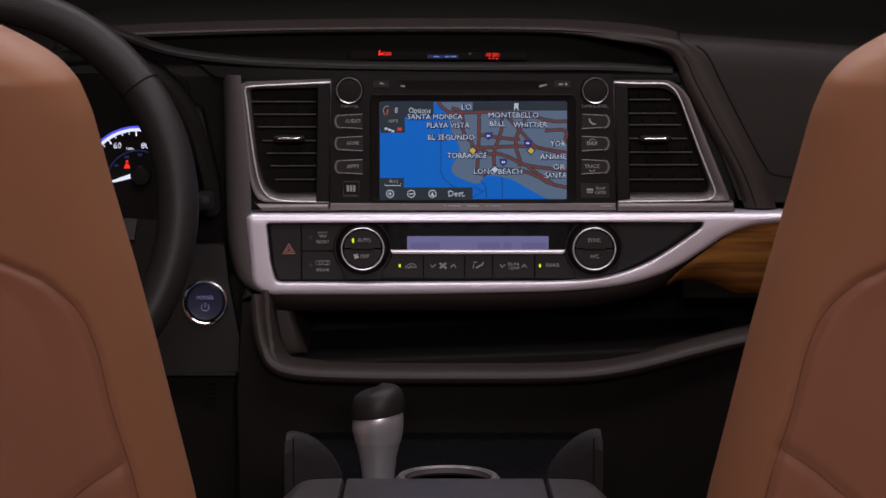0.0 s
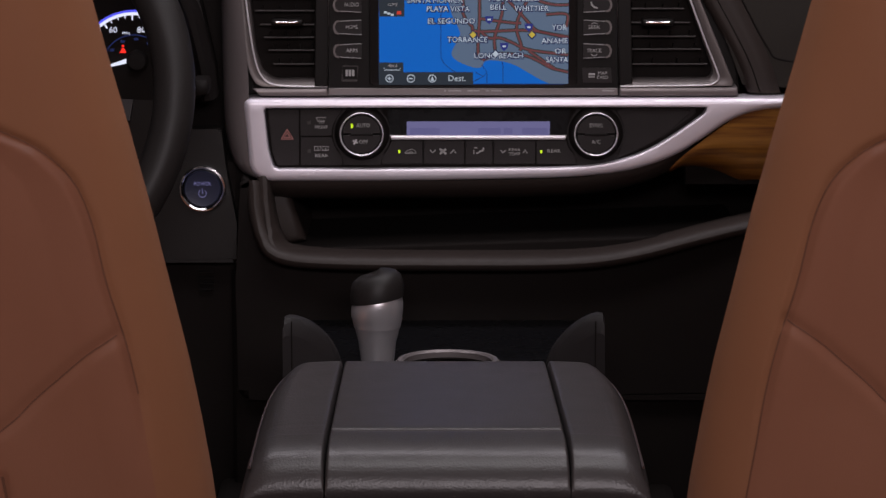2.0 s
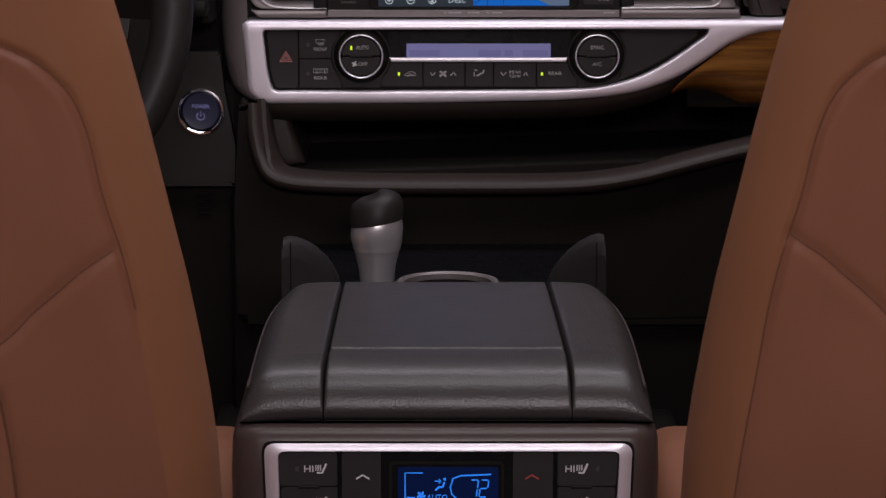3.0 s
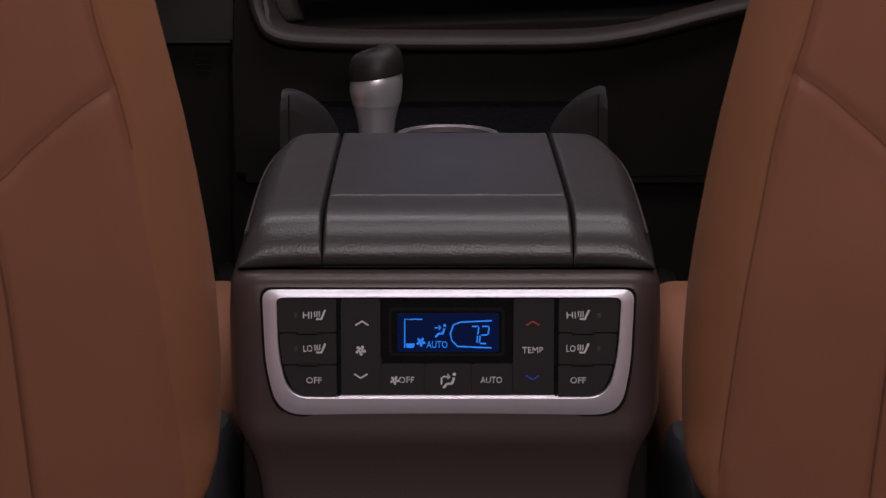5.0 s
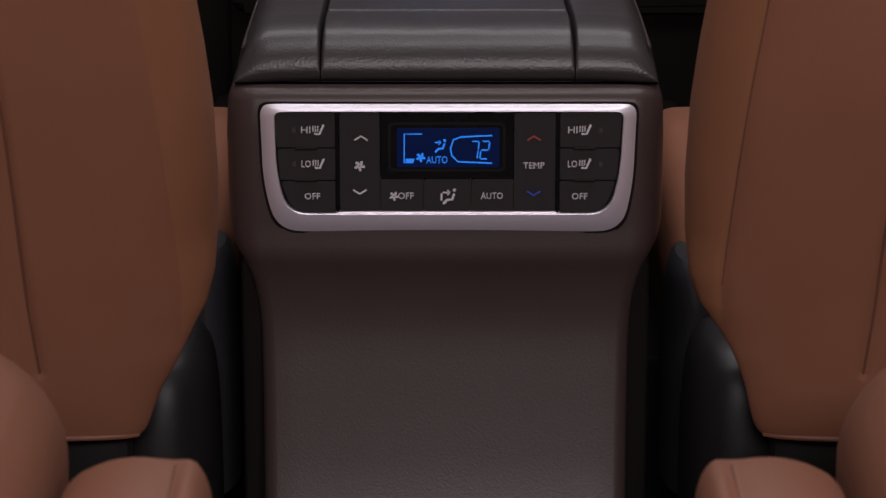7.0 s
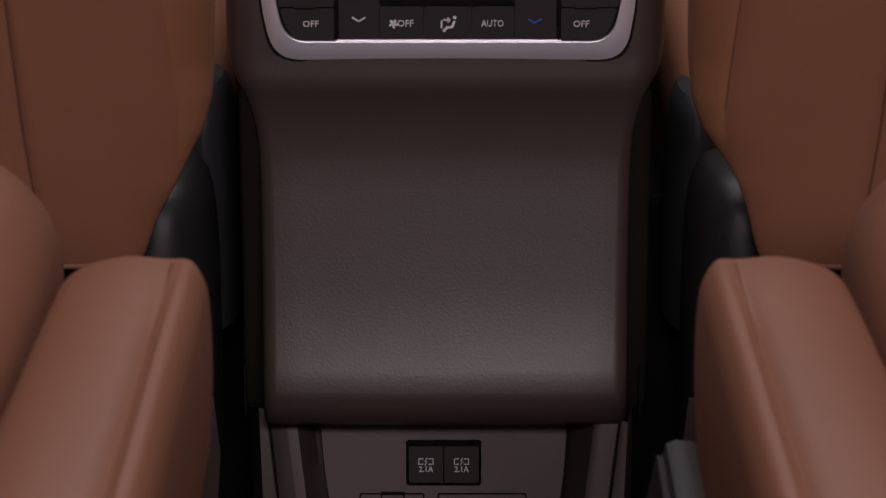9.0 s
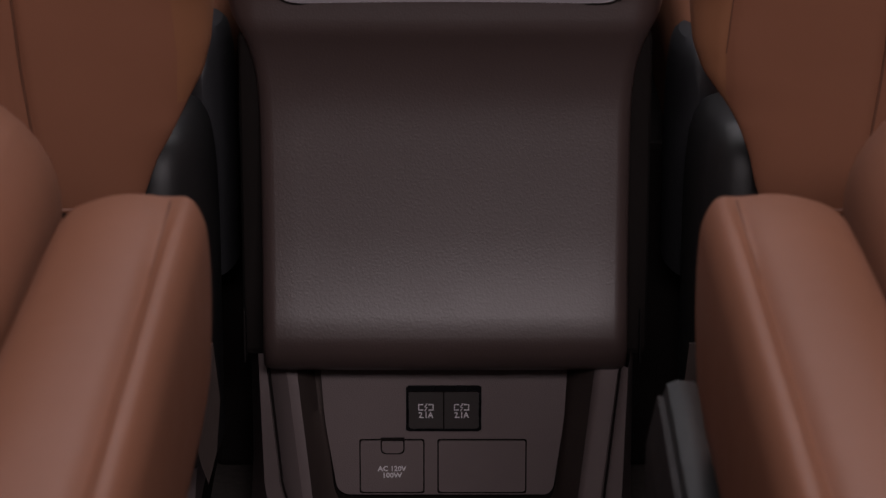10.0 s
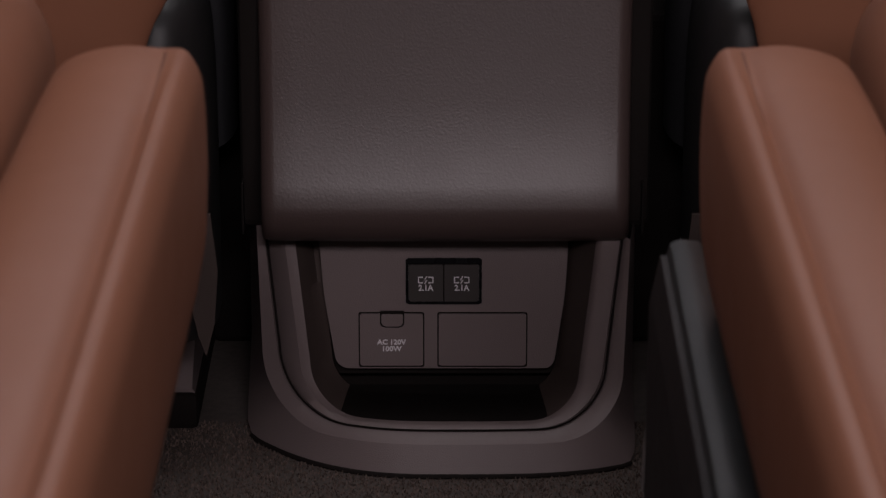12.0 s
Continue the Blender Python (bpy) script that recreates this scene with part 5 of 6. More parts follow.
def seat_symbol(x, z, parent, y=YB - 0.0002):
    """Seat heating mark: a slanted seat with three wavy lines."""
    part("symbol", ribbon([(x - 0.0022, z - 0.0026), (x + 0.0012, z - 0.0028), (x + 0.0040, z + 0.0036)], 0.0014, y), WHITE, parent)
    for k in range(3):
        part("symbol", ribbon([(x - 0.0034 + 0.0016 * k, z - 0.0012), (x - 0.0029 + 0.0016 * k, z + 0.0003), (x - 0.0034 + 0.0016 * k, z + 0.0014), (x - 0.0028 + 0.0016 * k, z + 0.0028)], 0.0007, y), WHITE, parent)


def fan_symbol(x, z, parent, r=0.0035, y=YB - 0.0002, material=WHITE):
    for k in range(5):
        a = math.pi / 2.5 * k + 0.5
        part("symbol", ribbon([(x + r * u * math.cos(a + 0.7 * u), z + r * u * math.sin(a + 0.7 * u)) for u in (0.12, 0.45, 0.75, 1.0)], r * 0.5, y), material, parent)


def chevron(x, z, s, parent, material, y=YB - 0.0002, w=0.0045, h=0.0028):
    part("symbol", ribbon([(x - w, z - s * h / 2), (x, z + s * h / 2), (x + w, z - s * h / 2)], 0.0011, y), material, parent)


def figure_symbol(x, z, parent, material, y, k=1.0):
    """Air flow mark: a reclining seat shape with arrows."""
    part("symbol", ribbon([(x - 0.0045 * k, z - 0.0062 * k), (x - 0.0015 * k, z - 0.0030 * k), (x + 0.0025 * k, z - 0.0026 * k), (x + 0.0042 * k, z + 0.0022 * k)], 0.0020 * k, y), material, parent)
    part("symbol", ribbon([(x - 0.005 * k, z + 0.0030 * k), (x - 0.0006 * k, z + 0.0030 * k)], 0.0012 * k, y), material, parent)
    part("symbol", ribbon([(x - 0.0012 * k, z + 0.0050 * k), (x + 0.0008 * k, z + 0.0030 * k), (x - 0.0012 * k, z + 0.0010 * k)], 0.0010 * k, y), material, parent)
    part("symbol", turned([(0.0014 * k, 0.0), (0.0014 * k, 0.0004), (0.0, 0.0004)], (x + 0.0044 * k, y, z + 0.0050 * k), n=12), material, parent)


# heated seat buttons
for side in (-1, 1):
    xa, xb = (-0.113, -0.0724) if side < 0 else (0.0785, 0.12)
    tx, sx, lx = (-0.089, -0.083, -0.1) if side < 0 else (0.088, 0.095, 0.106)
    rows = ((0.4737, 0.4972, "HI"), (0.4513, 0.4728, "LO"), (0.429, 0.4504, "OFF"))
    for zb, zt, word in rows:
        cut = 0.0115 if word == "OFF" else 0.0035 if word == "LO" else 0.0015
        if side < 0:
            pts = [(xa + (0.0015 if word == "LO" else 0.0038 if word == "OFF" else 0), zt), (xb, zt), (xb, zb), (xa + cut, zb)]
            rad = [0.003, 0.001, 0.001, 0.009 if word == "OFF" else 0.001]
        else:
            pts = [(xa, zt), (xb - (0.0015 if word == "LO" else 0.0038 if word == "OFF" else 0), zt), (xb - cut, zb), (xa, zb)]
            rad = [0.001, 0.003, 0.009 if word == "OFF" else 0.001, 0.001]
        bt = part("seat_heat_button", prism(rounded(pts, rad), YB, YB + 0.006, 0.0007, 2), BUTTON, rear)
        zc = (zb + zt) / 2
        if word == "OFF":
            text("lettering", word, -0.088 if side < 0 else 0.092, YB - 0.0002, zc, 0.0062, WHITE, bt, width=0.0105)
        else:
            text("lettering", word, -0.092 if side < 0 else 0.087, YB - 0.0002, zc, 0.0066, WHITE, bt, width=0.0062)
            seat_symbol(-0.084 if side < 0 else 0.095, zc + 0.0002, bt)
            part("lamp_window", box(lx - 0.0011, lx + 0.0011, YB - 0.0003, YB + 0.001, zc - 0.0016, zc + 0.0016), GREYP, bt)
    for zt in (0.473, 0.451):
        xc = -0.092 if side < 0 else 0.095
        part("button_rib", box(xc - 0.0075, xc + 0.0075, YB - 0.0012, YB + 0.002, zt - 0.0012, zt + 0.0010, 0.0006), SMOOTHP, rear)
part("divider", box(-0.0716, -0.0702, YB - 0.0008, YB + 0.006, 0.429, 0.4972), GLOSS, rear)
part("divider", box(0.0763, 0.0777, YB - 0.0008, YB + 0.006, 0.429, 0.4972), GLOSS, rear)
fanb = button("fan_button", R4(-0.0694, 0.43, -0.0425, 0.4972))
chevron(-0.055, 0.48, 1, fanb, WHITE)
fan_symbol(-0.056, 0.461, fanb)
chevron(-0.056, 0.443, -1, fanb, WHITE)
tempb = button("temperature_button", R4(0.0478, 0.43, 0.0755, 0.4972))
chevron(0.061, 0.48, 1, tempb, REDPRINT)
text("lettering", "TEMP", 0.061, YB - 0.0002, 0.461, 0.0062, WHITE, tempb, width=0.0142)
chevron(0.061, 0.442, -1, tempb, BLUEPRINT)
b1 = button("blower_off_button", R4(-0.0418, 0.43, -0.0137, 0.4518))
fan_symbol(-0.033, 0.44, b1, 0.003)
text("lettering", "OFF", -0.025, YB - 0.0002, 0.44, 0.0064, WHITE, b1, width=0.0105)
b2 = button("air_flow_button", R4(-0.0127, 0.43, 0.0183, 0.4518))
figure_symbol(0.004, 0.44, b2, WHITE, YB - 0.0002, 0.85)
part("symbol", ribbon([(-0.001, 0.442), (-0.001, 0.437)], 0.0012, YB - 0.0002), WHITE, b2)
b3 = button("auto_button", R4(0.0193, 0.43, 0.0472, 0.4518))
text("lettering", "AUTO", 0.033, YB - 0.0002, 0.44, 0.0064, WHITE, b3, width=0.0148)
lcd = part("display", prism(rounded(R4(-0.0418, 0.4525, 0.0472, 0.4972), 0.0015), YB - 0.0002, YB + 0.006, 0.0005), GLOSS, rear, "black display with lit blue symbols")
YL = YB - 0.0004
part("bezel", frame_ring(rounded(R4(-0.037, 0.457, 0.042, 0.491), 0.002), rounded(R4(-0.035, 0.459, 0.04, 0.489), 0.0015), YL - 0.0004, YL + 0.001, n=60, lip=0.0003), SMOOTHP, lcd)
flat(rounded(R4(-0.031, 0.46, 0.038, 0.487), 0.002), YL, LCDBACK, "lit_field", lcd)
YL -= 0.0004
part("segment", ribbon([(-0.014, 0.483), (-0.026, 0.483), (-0.026, 0.463)], 0.0009, YL), LCDBLUE, lcd)
flat([(-0.025, 0.463), (-0.02, 0.463), (-0.019, 0.466), (-0.025, 0.466)], YL, LCDBLUE, "segment", lcd)
fan_symbol(-0.015, 0.467, lcd, 0.003, YL, LCDBLUE)
text("lettering", "AUTO", -0.004, YL, 0.465, 0.0070, LCDBLUE, lcd, width=0.0142)
figure_symbol(-0.002, 0.475, lcd, LCDBLUE, YL, 0.72)
part("segment", ribbon([(0.033, 0.482), (0.012, 0.481), (0.007, 0.479), (0.005, 0.473), (0.006, 0.468), (0.01, 0.464), (0.033, 0.463)], 0.0010, YL), LCDBLUE, lcd)


def digit(segs, x, z, w, h):
    """A seven-bar digit, slightly slanted."""
    pts = {"a": ((0, 1), (1, 1)), "b": ((1, 1), (1, 0.5)), "c": ((1, 0.5), (1, 0)), "d": ((0, 0), (1, 0)), "e": ((0, 0), (0, 0.5)), "f": ((0, 0.5), (0, 1)), "g": ((0, 0.5), (1, 0.5))}
    for s in segs:
        (ax, az), (bx, bz) = pts[s]
        p = [(x + (u - 0.5) * w + 0.15 * w * (v - 0.5) * 2, z + (v - 0.5) * h) for u, v in ((ax + (bx - ax) * 0.08, az + (bz - az) * 0.08), (ax + (bx - ax) * 0.92, az + (bz - az) * 0.92))]
        part("segment", ribbon(p, 0.00095, YL), LCDBLUE, lcd)


digit("abc", 0.021, 0.472, 0.0052, 0.0120)
digit("abged", 0.028, 0.472, 0.0052, 0.0120)

# ---------------- outlets below ----------------
outlet = thing("outlet_panel", "grey-brown outlet panel with two USB sockets at the console foot", "outlet panel", at=(0, 2.17, 0.1))
YU = 2.17
part("plate", prism(rounded([(-0.086, 0.151), (0.087, 0.151), (0.085, 0.109), (0.078, 0.058), (0.074, 0.053), (-0.069, 0.053), (-0.075, 0.058), (-0.083, 0.109)], [0.001, 0.001, 0.01, 0.006, 0.004, 0.004, 0.006, 0.01]), YU, YU + 0.01, 0.001), FOOTP, outlet)
usb = part("usb_frame", frame_ring(rounded(R4(-0.026, 0.101, 0.027, 0.135), 0.0015), rounded(R4(-0.024, 0.103, 0.025, 0.131), 0.001), YU - 0.0012, YU + 0.004, n=60, lip=0.0006), GLOSS, outlet)
part("usb_well", prism(R4(-0.025, 0.103, 0.026, 0.132), YU - 0.0002, YU + 0.002), DEEP, usb)
for xa, xb in ((-0.024, 0), (0.001, 0.025)):
    fl = part("usb_flap", prism(rounded(R4(xa, 0.103, xb, 0.13), 0.0008), YU - 0.0008, YU + 0.002, 0.0006), GREYP, outlet)
    xc = (xa + xb) / 2
    text("lettering", "2.1A", xc, YU - 0.001, 0.113, 0.0060, WHITE, fl, width=0.0102, bold=0.00012)
    zb = 0.119
    for sgn in (-1, 1):
        part("symbol", ribbon([(xc + sgn * 0.0018, zb + 0.002), (xc + sgn * 0.005, zb + 0.002), (xc + sgn * 0.005, zb - 0.002), (xc + sgn * 0.0018, zb - 0.002)], 0.0009, YU - 0.001), WHITE, fl)
    part("symbol", ribbon([(xc + 0.0008, zb + 0.0028), (xc - 0.0008, zb), (xc + 0.0008, zb), (xc - 0.0008, zb - 0.0028)], 0.0007, YU - 0.001), WHITE, fl)
for xa, xb, word in ((-0.059, -0.013, "AC"), (-0.004, 0.059, "")):
    part("lid_gap", prism(rounded(R4(xa, 0.054, xb, 0.095), 0.002), YU - 0.0003, YU + 0.003), DEEP, outlet)
    ld = part("outlet_lid" if word else "blank_cover", prism(rounded(R4(xa + 0.0010, 0.055 + 0.0005, xb - 0.0010, 0.095 - 0.0010), 0.0018), YU - 0.0014, YU + 0.003, 0.0008), FOOTP, outlet)
    if word:
        text("lettering", "AC 120V", -0.036, YU - 0.0016, 0.073, 0.0052, WHITE, ld, width=0.0203, bold=0.00014)
        text("lettering", "100W", -0.036, YU - 0.0016, 0.068, 0.0052, WHITE, ld, width=0.0132, bold=0.00014)
        part("notch_gap", prism(rounded(R4(-0.044, 0.084, -0.027, 0.096), [0.001, 0.001, 0.004, 0.004]), YU - 0.0018, YU + 0.001, 0.0004), DEEP, ld)
        part("finger_notch", prism(rounded(R4(-0.043, 0.085, -0.028, 0.094), [0.001, 0.001, 0.003, 0.003]), YU - 0.0024, YU - 0.001, 0.0009), FOOTP, ld)

# U-shaped foot round the recess
foot = thing("console_foot", "grey-brown moulded U-shaped foot of the console on the carpet", "console foot", at=(0, 2.12, 0.0))


def ushape(xl, xr, zt, zb, r, lean=0.0, n=60):
    """An open U from the top at the left down, across and up, in x and z; lean narrows it towards the bottom."""
    pts = [(xl, zt), (xl + lean, zb + r)]
    for k in range(1, 12):
        a = math.pi / 2 * k / 12
        pts.append((xl + lean + r * (1 - math.cos(a)), zb + r * (1 - math.sin(a))))
    pts.append((xl + lean + r, zb))
    right = [(xl + xr - x, z) for x, z in reversed(pts)]
    return [(v.x, v.y) for v in resample(pts + right, n, closed=False)]


def front_y(x, base):
    """The bowed front of the foot."""
    return base + (0.074 * (abs(x) / 0.138) ** 2.6 if x < 0 else 0.022 * (x / 0.133) ** 3.4)


SECT = [((-0.1390, 0.1335, 0.165, 0.0010, 0.010, 0.0), 2.0975), ((-0.1288, 0.1265, 0.165, 0.0225, 0.046, 0.003), 2.1035), ((-0.1273, 0.1252, 0.165, 0.0243, 0.046, 0.004), 2.1052),
        ((-0.1245, 0.1230, 0.165, 0.0285, 0.045, 0.009), 2.1095), ((-0.1237, 0.1222, 0.165, 0.0292, 0.045, 0.0095), 2.1135), ((-0.1225, 0.1210, 0.165, 0.0303, 0.045, 0.010), 2.1135),
        ((-0.1217, 0.1202, 0.165, 0.0310, 0.045, 0.0105), 2.1105), ((-0.110, 0.109, 0.165, 0.0328, 0.037, 0.011), 2.113), ((-0.107, 0.106, 0.165, 0.0328, 0.035, 0.011), 2.117),
        ((-0.1030, 0.1045, 0.165, 0.0326, 0.034, 0.011), 2.121), ((-0.0985, 0.1005, 0.165, 0.0322, 0.032, 0.010), 2.134), ((-0.0925, 0.0945, 0.165, 0.0318, 0.03, 0.010), 2.155), ((-0.088, 0.090, 0.165, 0.0314, 0.03, 0.010), 2.176)]
rings = []
for args, yy in SECT:
    zb = args[3]
    rings.append([(x, front_y(x, yy) + (0.075 * min(1, z / 0.05) * (abs(x) / 0.137) ** 6 if zb < 0.01 else 0) if yy < 2.13 else min(front_y(x, yy), 2.1785), z) for x, z in ushape(*args, n=110)])
# Contact shadow under the foot, drawn as a black line on the carpet.
part("contact_shadow", tube([(x, y - 0.0008, 0.0016) for x, y, z in rings[0] if z < 0.004], 0.0019, n=8, up=(0, 0, 1)), DEEP, foot, "black contact shadow line on the carpet")
part("groove", tube([((a[0] + b[0]) / 2, (a[1] + b[1]) / 2 - 0.0022, (a[2] + b[2]) / 2) for a, b in zip(rings[4], rings[5])], 0.0008, n=6), DEEP, foot, "dark joint line")
part("surround", loft(rings[:10], closed=False, caps=False), FOOTP, foot, auto=60)
# Recess shade is put into the colours: brown sides, near-black well, floor and back.
for i, j, name, m, label in ((0, 37, "liner", LINER, "recess liner darkened to brown for its shade"), (36, 74, "recess_well", WELLP, "recess well painted near black for its shade"), (73, 110, "liner", LINER, "recess liner darkened to brown for its shade")):
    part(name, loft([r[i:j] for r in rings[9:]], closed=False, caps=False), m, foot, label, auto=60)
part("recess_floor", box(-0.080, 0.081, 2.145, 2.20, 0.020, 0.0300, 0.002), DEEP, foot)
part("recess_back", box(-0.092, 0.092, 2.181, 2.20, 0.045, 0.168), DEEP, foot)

# ---------------- carpet pile ----------------
rng = random.Random(4)
verts, faces = [], []
for _ in range(42000):
    x, y = rng.uniform(-0.26, 0.26), rng.uniform(1.86, 2.20)
    a, h, w = rng.uniform(0, 6.283), rng.uniform(0.0006, 0.0022), rng.uniform(0.0005, 0.0010)
    lx, ly = rng.uniform(-0.001, 0.001), rng.uniform(-0.001, 0.001)
    b = len(verts)
    for k in range(3):
        c = a + 2.094 * k
        verts.append((x + w * math.cos(c), y + w * math.sin(c), -0.0004))
    for k in range(3):
        c = a + 2.094 * k
        verts.append((x + lx + w * 0.5 * math.cos(c), y + ly + w * 0.5 * math.sin(c), h))
    faces += [(b, b + 1, b + 4, b + 3), (b + 1, b + 2, b + 5, b + 4), (b + 2, b, b + 3, b + 5), (b + 3, b + 4, b + 5)]
me = bpy.data.meshes.new("carpet_pile")
me.from_pydata(verts, [], faces)
me.materials.append(PILE)
tagged(new("carpet_pile", me), "short dark brown-grey carpet tufts on the cabin floor", "carpet", kind="stuff")

# ---------------- front seats ----------------
def groove(x, z, line, width, depth):
    """Depth of a sewn groove at a place, from its distance to a line of points."""
    best = 1e9
    for (ax, az), (bx, bz) in zip(line, line[1:]):
        dx, dz = bx - ax, bz - az
        u = max(0.0, min(1.0, ((x - ax) * dx + (z - az) * dz) / (dx * dx + dz * dz + 1e-12)))
        best = min(best, math.hypot(x - ax - u * dx, z - az - u * dz))
    return depth * math.exp(-((best / width) ** 2))


# half-width of the seat back by height
EDGE = [(0.296, 0.205), (0.299, 0.213), (0.304, 0.218), (0.313, 0.2215), (0.335, 0.228), (0.362, 0.240), (0.376, 0.248), (0.393, 0.259), (0.412, 0.265), (0.44, 0.2675), (0.48, 0.269), (0.53, 0.2675), (0.57, 0.2635), (0.61, 0.258), (0.65, 0.2515), (0.70, 0.2415),
        (0.75, 0.2315), (0.80, 0.2205), (0.85, 0.2085), (0.90, 0.1975), (0.92, 0.190), (0.933, 0.178), (0.945, 0.158), (0.955, 0.135), (0.963, 0.105), (0.966, 0.06)]


def interp(table, z):
    for (a, p), (b, q) in zip(table, table[1:]):
        if z <= b:
            u = (z - a) / (b - a)
            u = max(0.0, min(1.0, u))
            return p + (q - p) * u
    return table[-1][1]


def smooth_edge(z, k=0):
    """Half-width at a height; k tells the two seats apart, whose lower corners differ a little."""
    return (interp(EDGE, z - 0.004) + 2 * interp(EDGE, z) + interp(EDGE, z + 0.004)) / 4 + k * 0.0036 * math.exp(-(((z - 0.362) / 0.028) ** 2))


REAR_Y = [(0.27, 2.04), (0.40, 2.01), (0.60, 1.955), (0.80, 1.90), (0.92, 1.868), (0.97, 1.872)]
# sewn lines, x from the seat's centre towards the middle of the car
SEAM_TOP = [(0.0, 0.826), (0.08, 0.823), (0.135, 0.812), (0.168, 0.797), (0.188, 0.777), (0.1985, 0.75), (0.206, 0.71), (0.2165, 0.668), (0.2225, 0.635), (0.2275, 0.595), (0.2355, 0.53), (0.2425, 0.45), (0.2455, 0.41), (0.2440, 0.375)]
SEAM_DIAG = [(0.2110, 0.681), (0.192, 0.668), (0.176, 0.654), (0.158, 0.638), (0.142, 0.622), (0.11, 0.60), (0.06, 0.585), (0.0, 0.58)]
SEAM_LOW = [(0.135, 0.58), (0.1395, 0.545), (0.1425, 0.50), (0.146, 0.435), (0.148, 0.398), (0.1525, 0.35)]


def seam_at(z):
    """Half-width of the inset centre panel at a height."""
    for (ax, az), (bx, bz) in zip(SEAM_TOP, SEAM_TOP[1:]):
        if bz <= z <= az:
            return ax + (bx - ax) * (az - z) / (az - bz)
    return 0.0


def back_point(x, z, k):
    """A place on the rear face of the backrest, x from the seat's centre; k is 1 for the driver's seat and -1 for the other."""
    w, yr = smooth_edge(z, k), interp(REAR_Y, z)
    u = max(-1.0, min(1.0, x / w))
    a = abs(u)
    side = 0.05 * (1 - math.sqrt(max(0.0, 1 - max(0.0, (a - 0.74) / 0.26) ** 2.4)))
    side *= 0.25 + 0.75 * max(0.0, min(1.0, (z - 0.36) / 0.08))
    y, gx, diag = yr + side + 0.006 * u * u, abs(x), z + (0.006 if k > 0 else -0.004)
    low = 0.0 if k > 0 else 0.3
    g = groove(gx, z, SEAM_TOP, 0.0036, 0.0034 * max(low, min(1.0, max(0.0, (z - 0.58) / 0.06)))) + groove(gx, diag, SEAM_DIAG, 0.0042, 0.0022) + groove(gx, z, SEAM_LOW, 0.0028, 0.0026)
    if 0.548 < z < 0.826 and gx < seam_at(z):
        g += 0.004 * min(1.0, (seam_at(z) - gx) / 0.03) * min(1.0, (z - 0.548) / 0.08)
    if z < 0.60 and gx < 0.14:
        g -= 0.006 * min(1.0, (0.60 - z) / 0.15) * min(1.0, (0.14 - gx) / 0.03)
    g += 0.0010 * math.sin(31 * x * k + 2.0) * math.sin(23 * z + 9 * x) + 0.0004 * math.sin(85 * x + 40 * z * k)
    return x, y + g, z




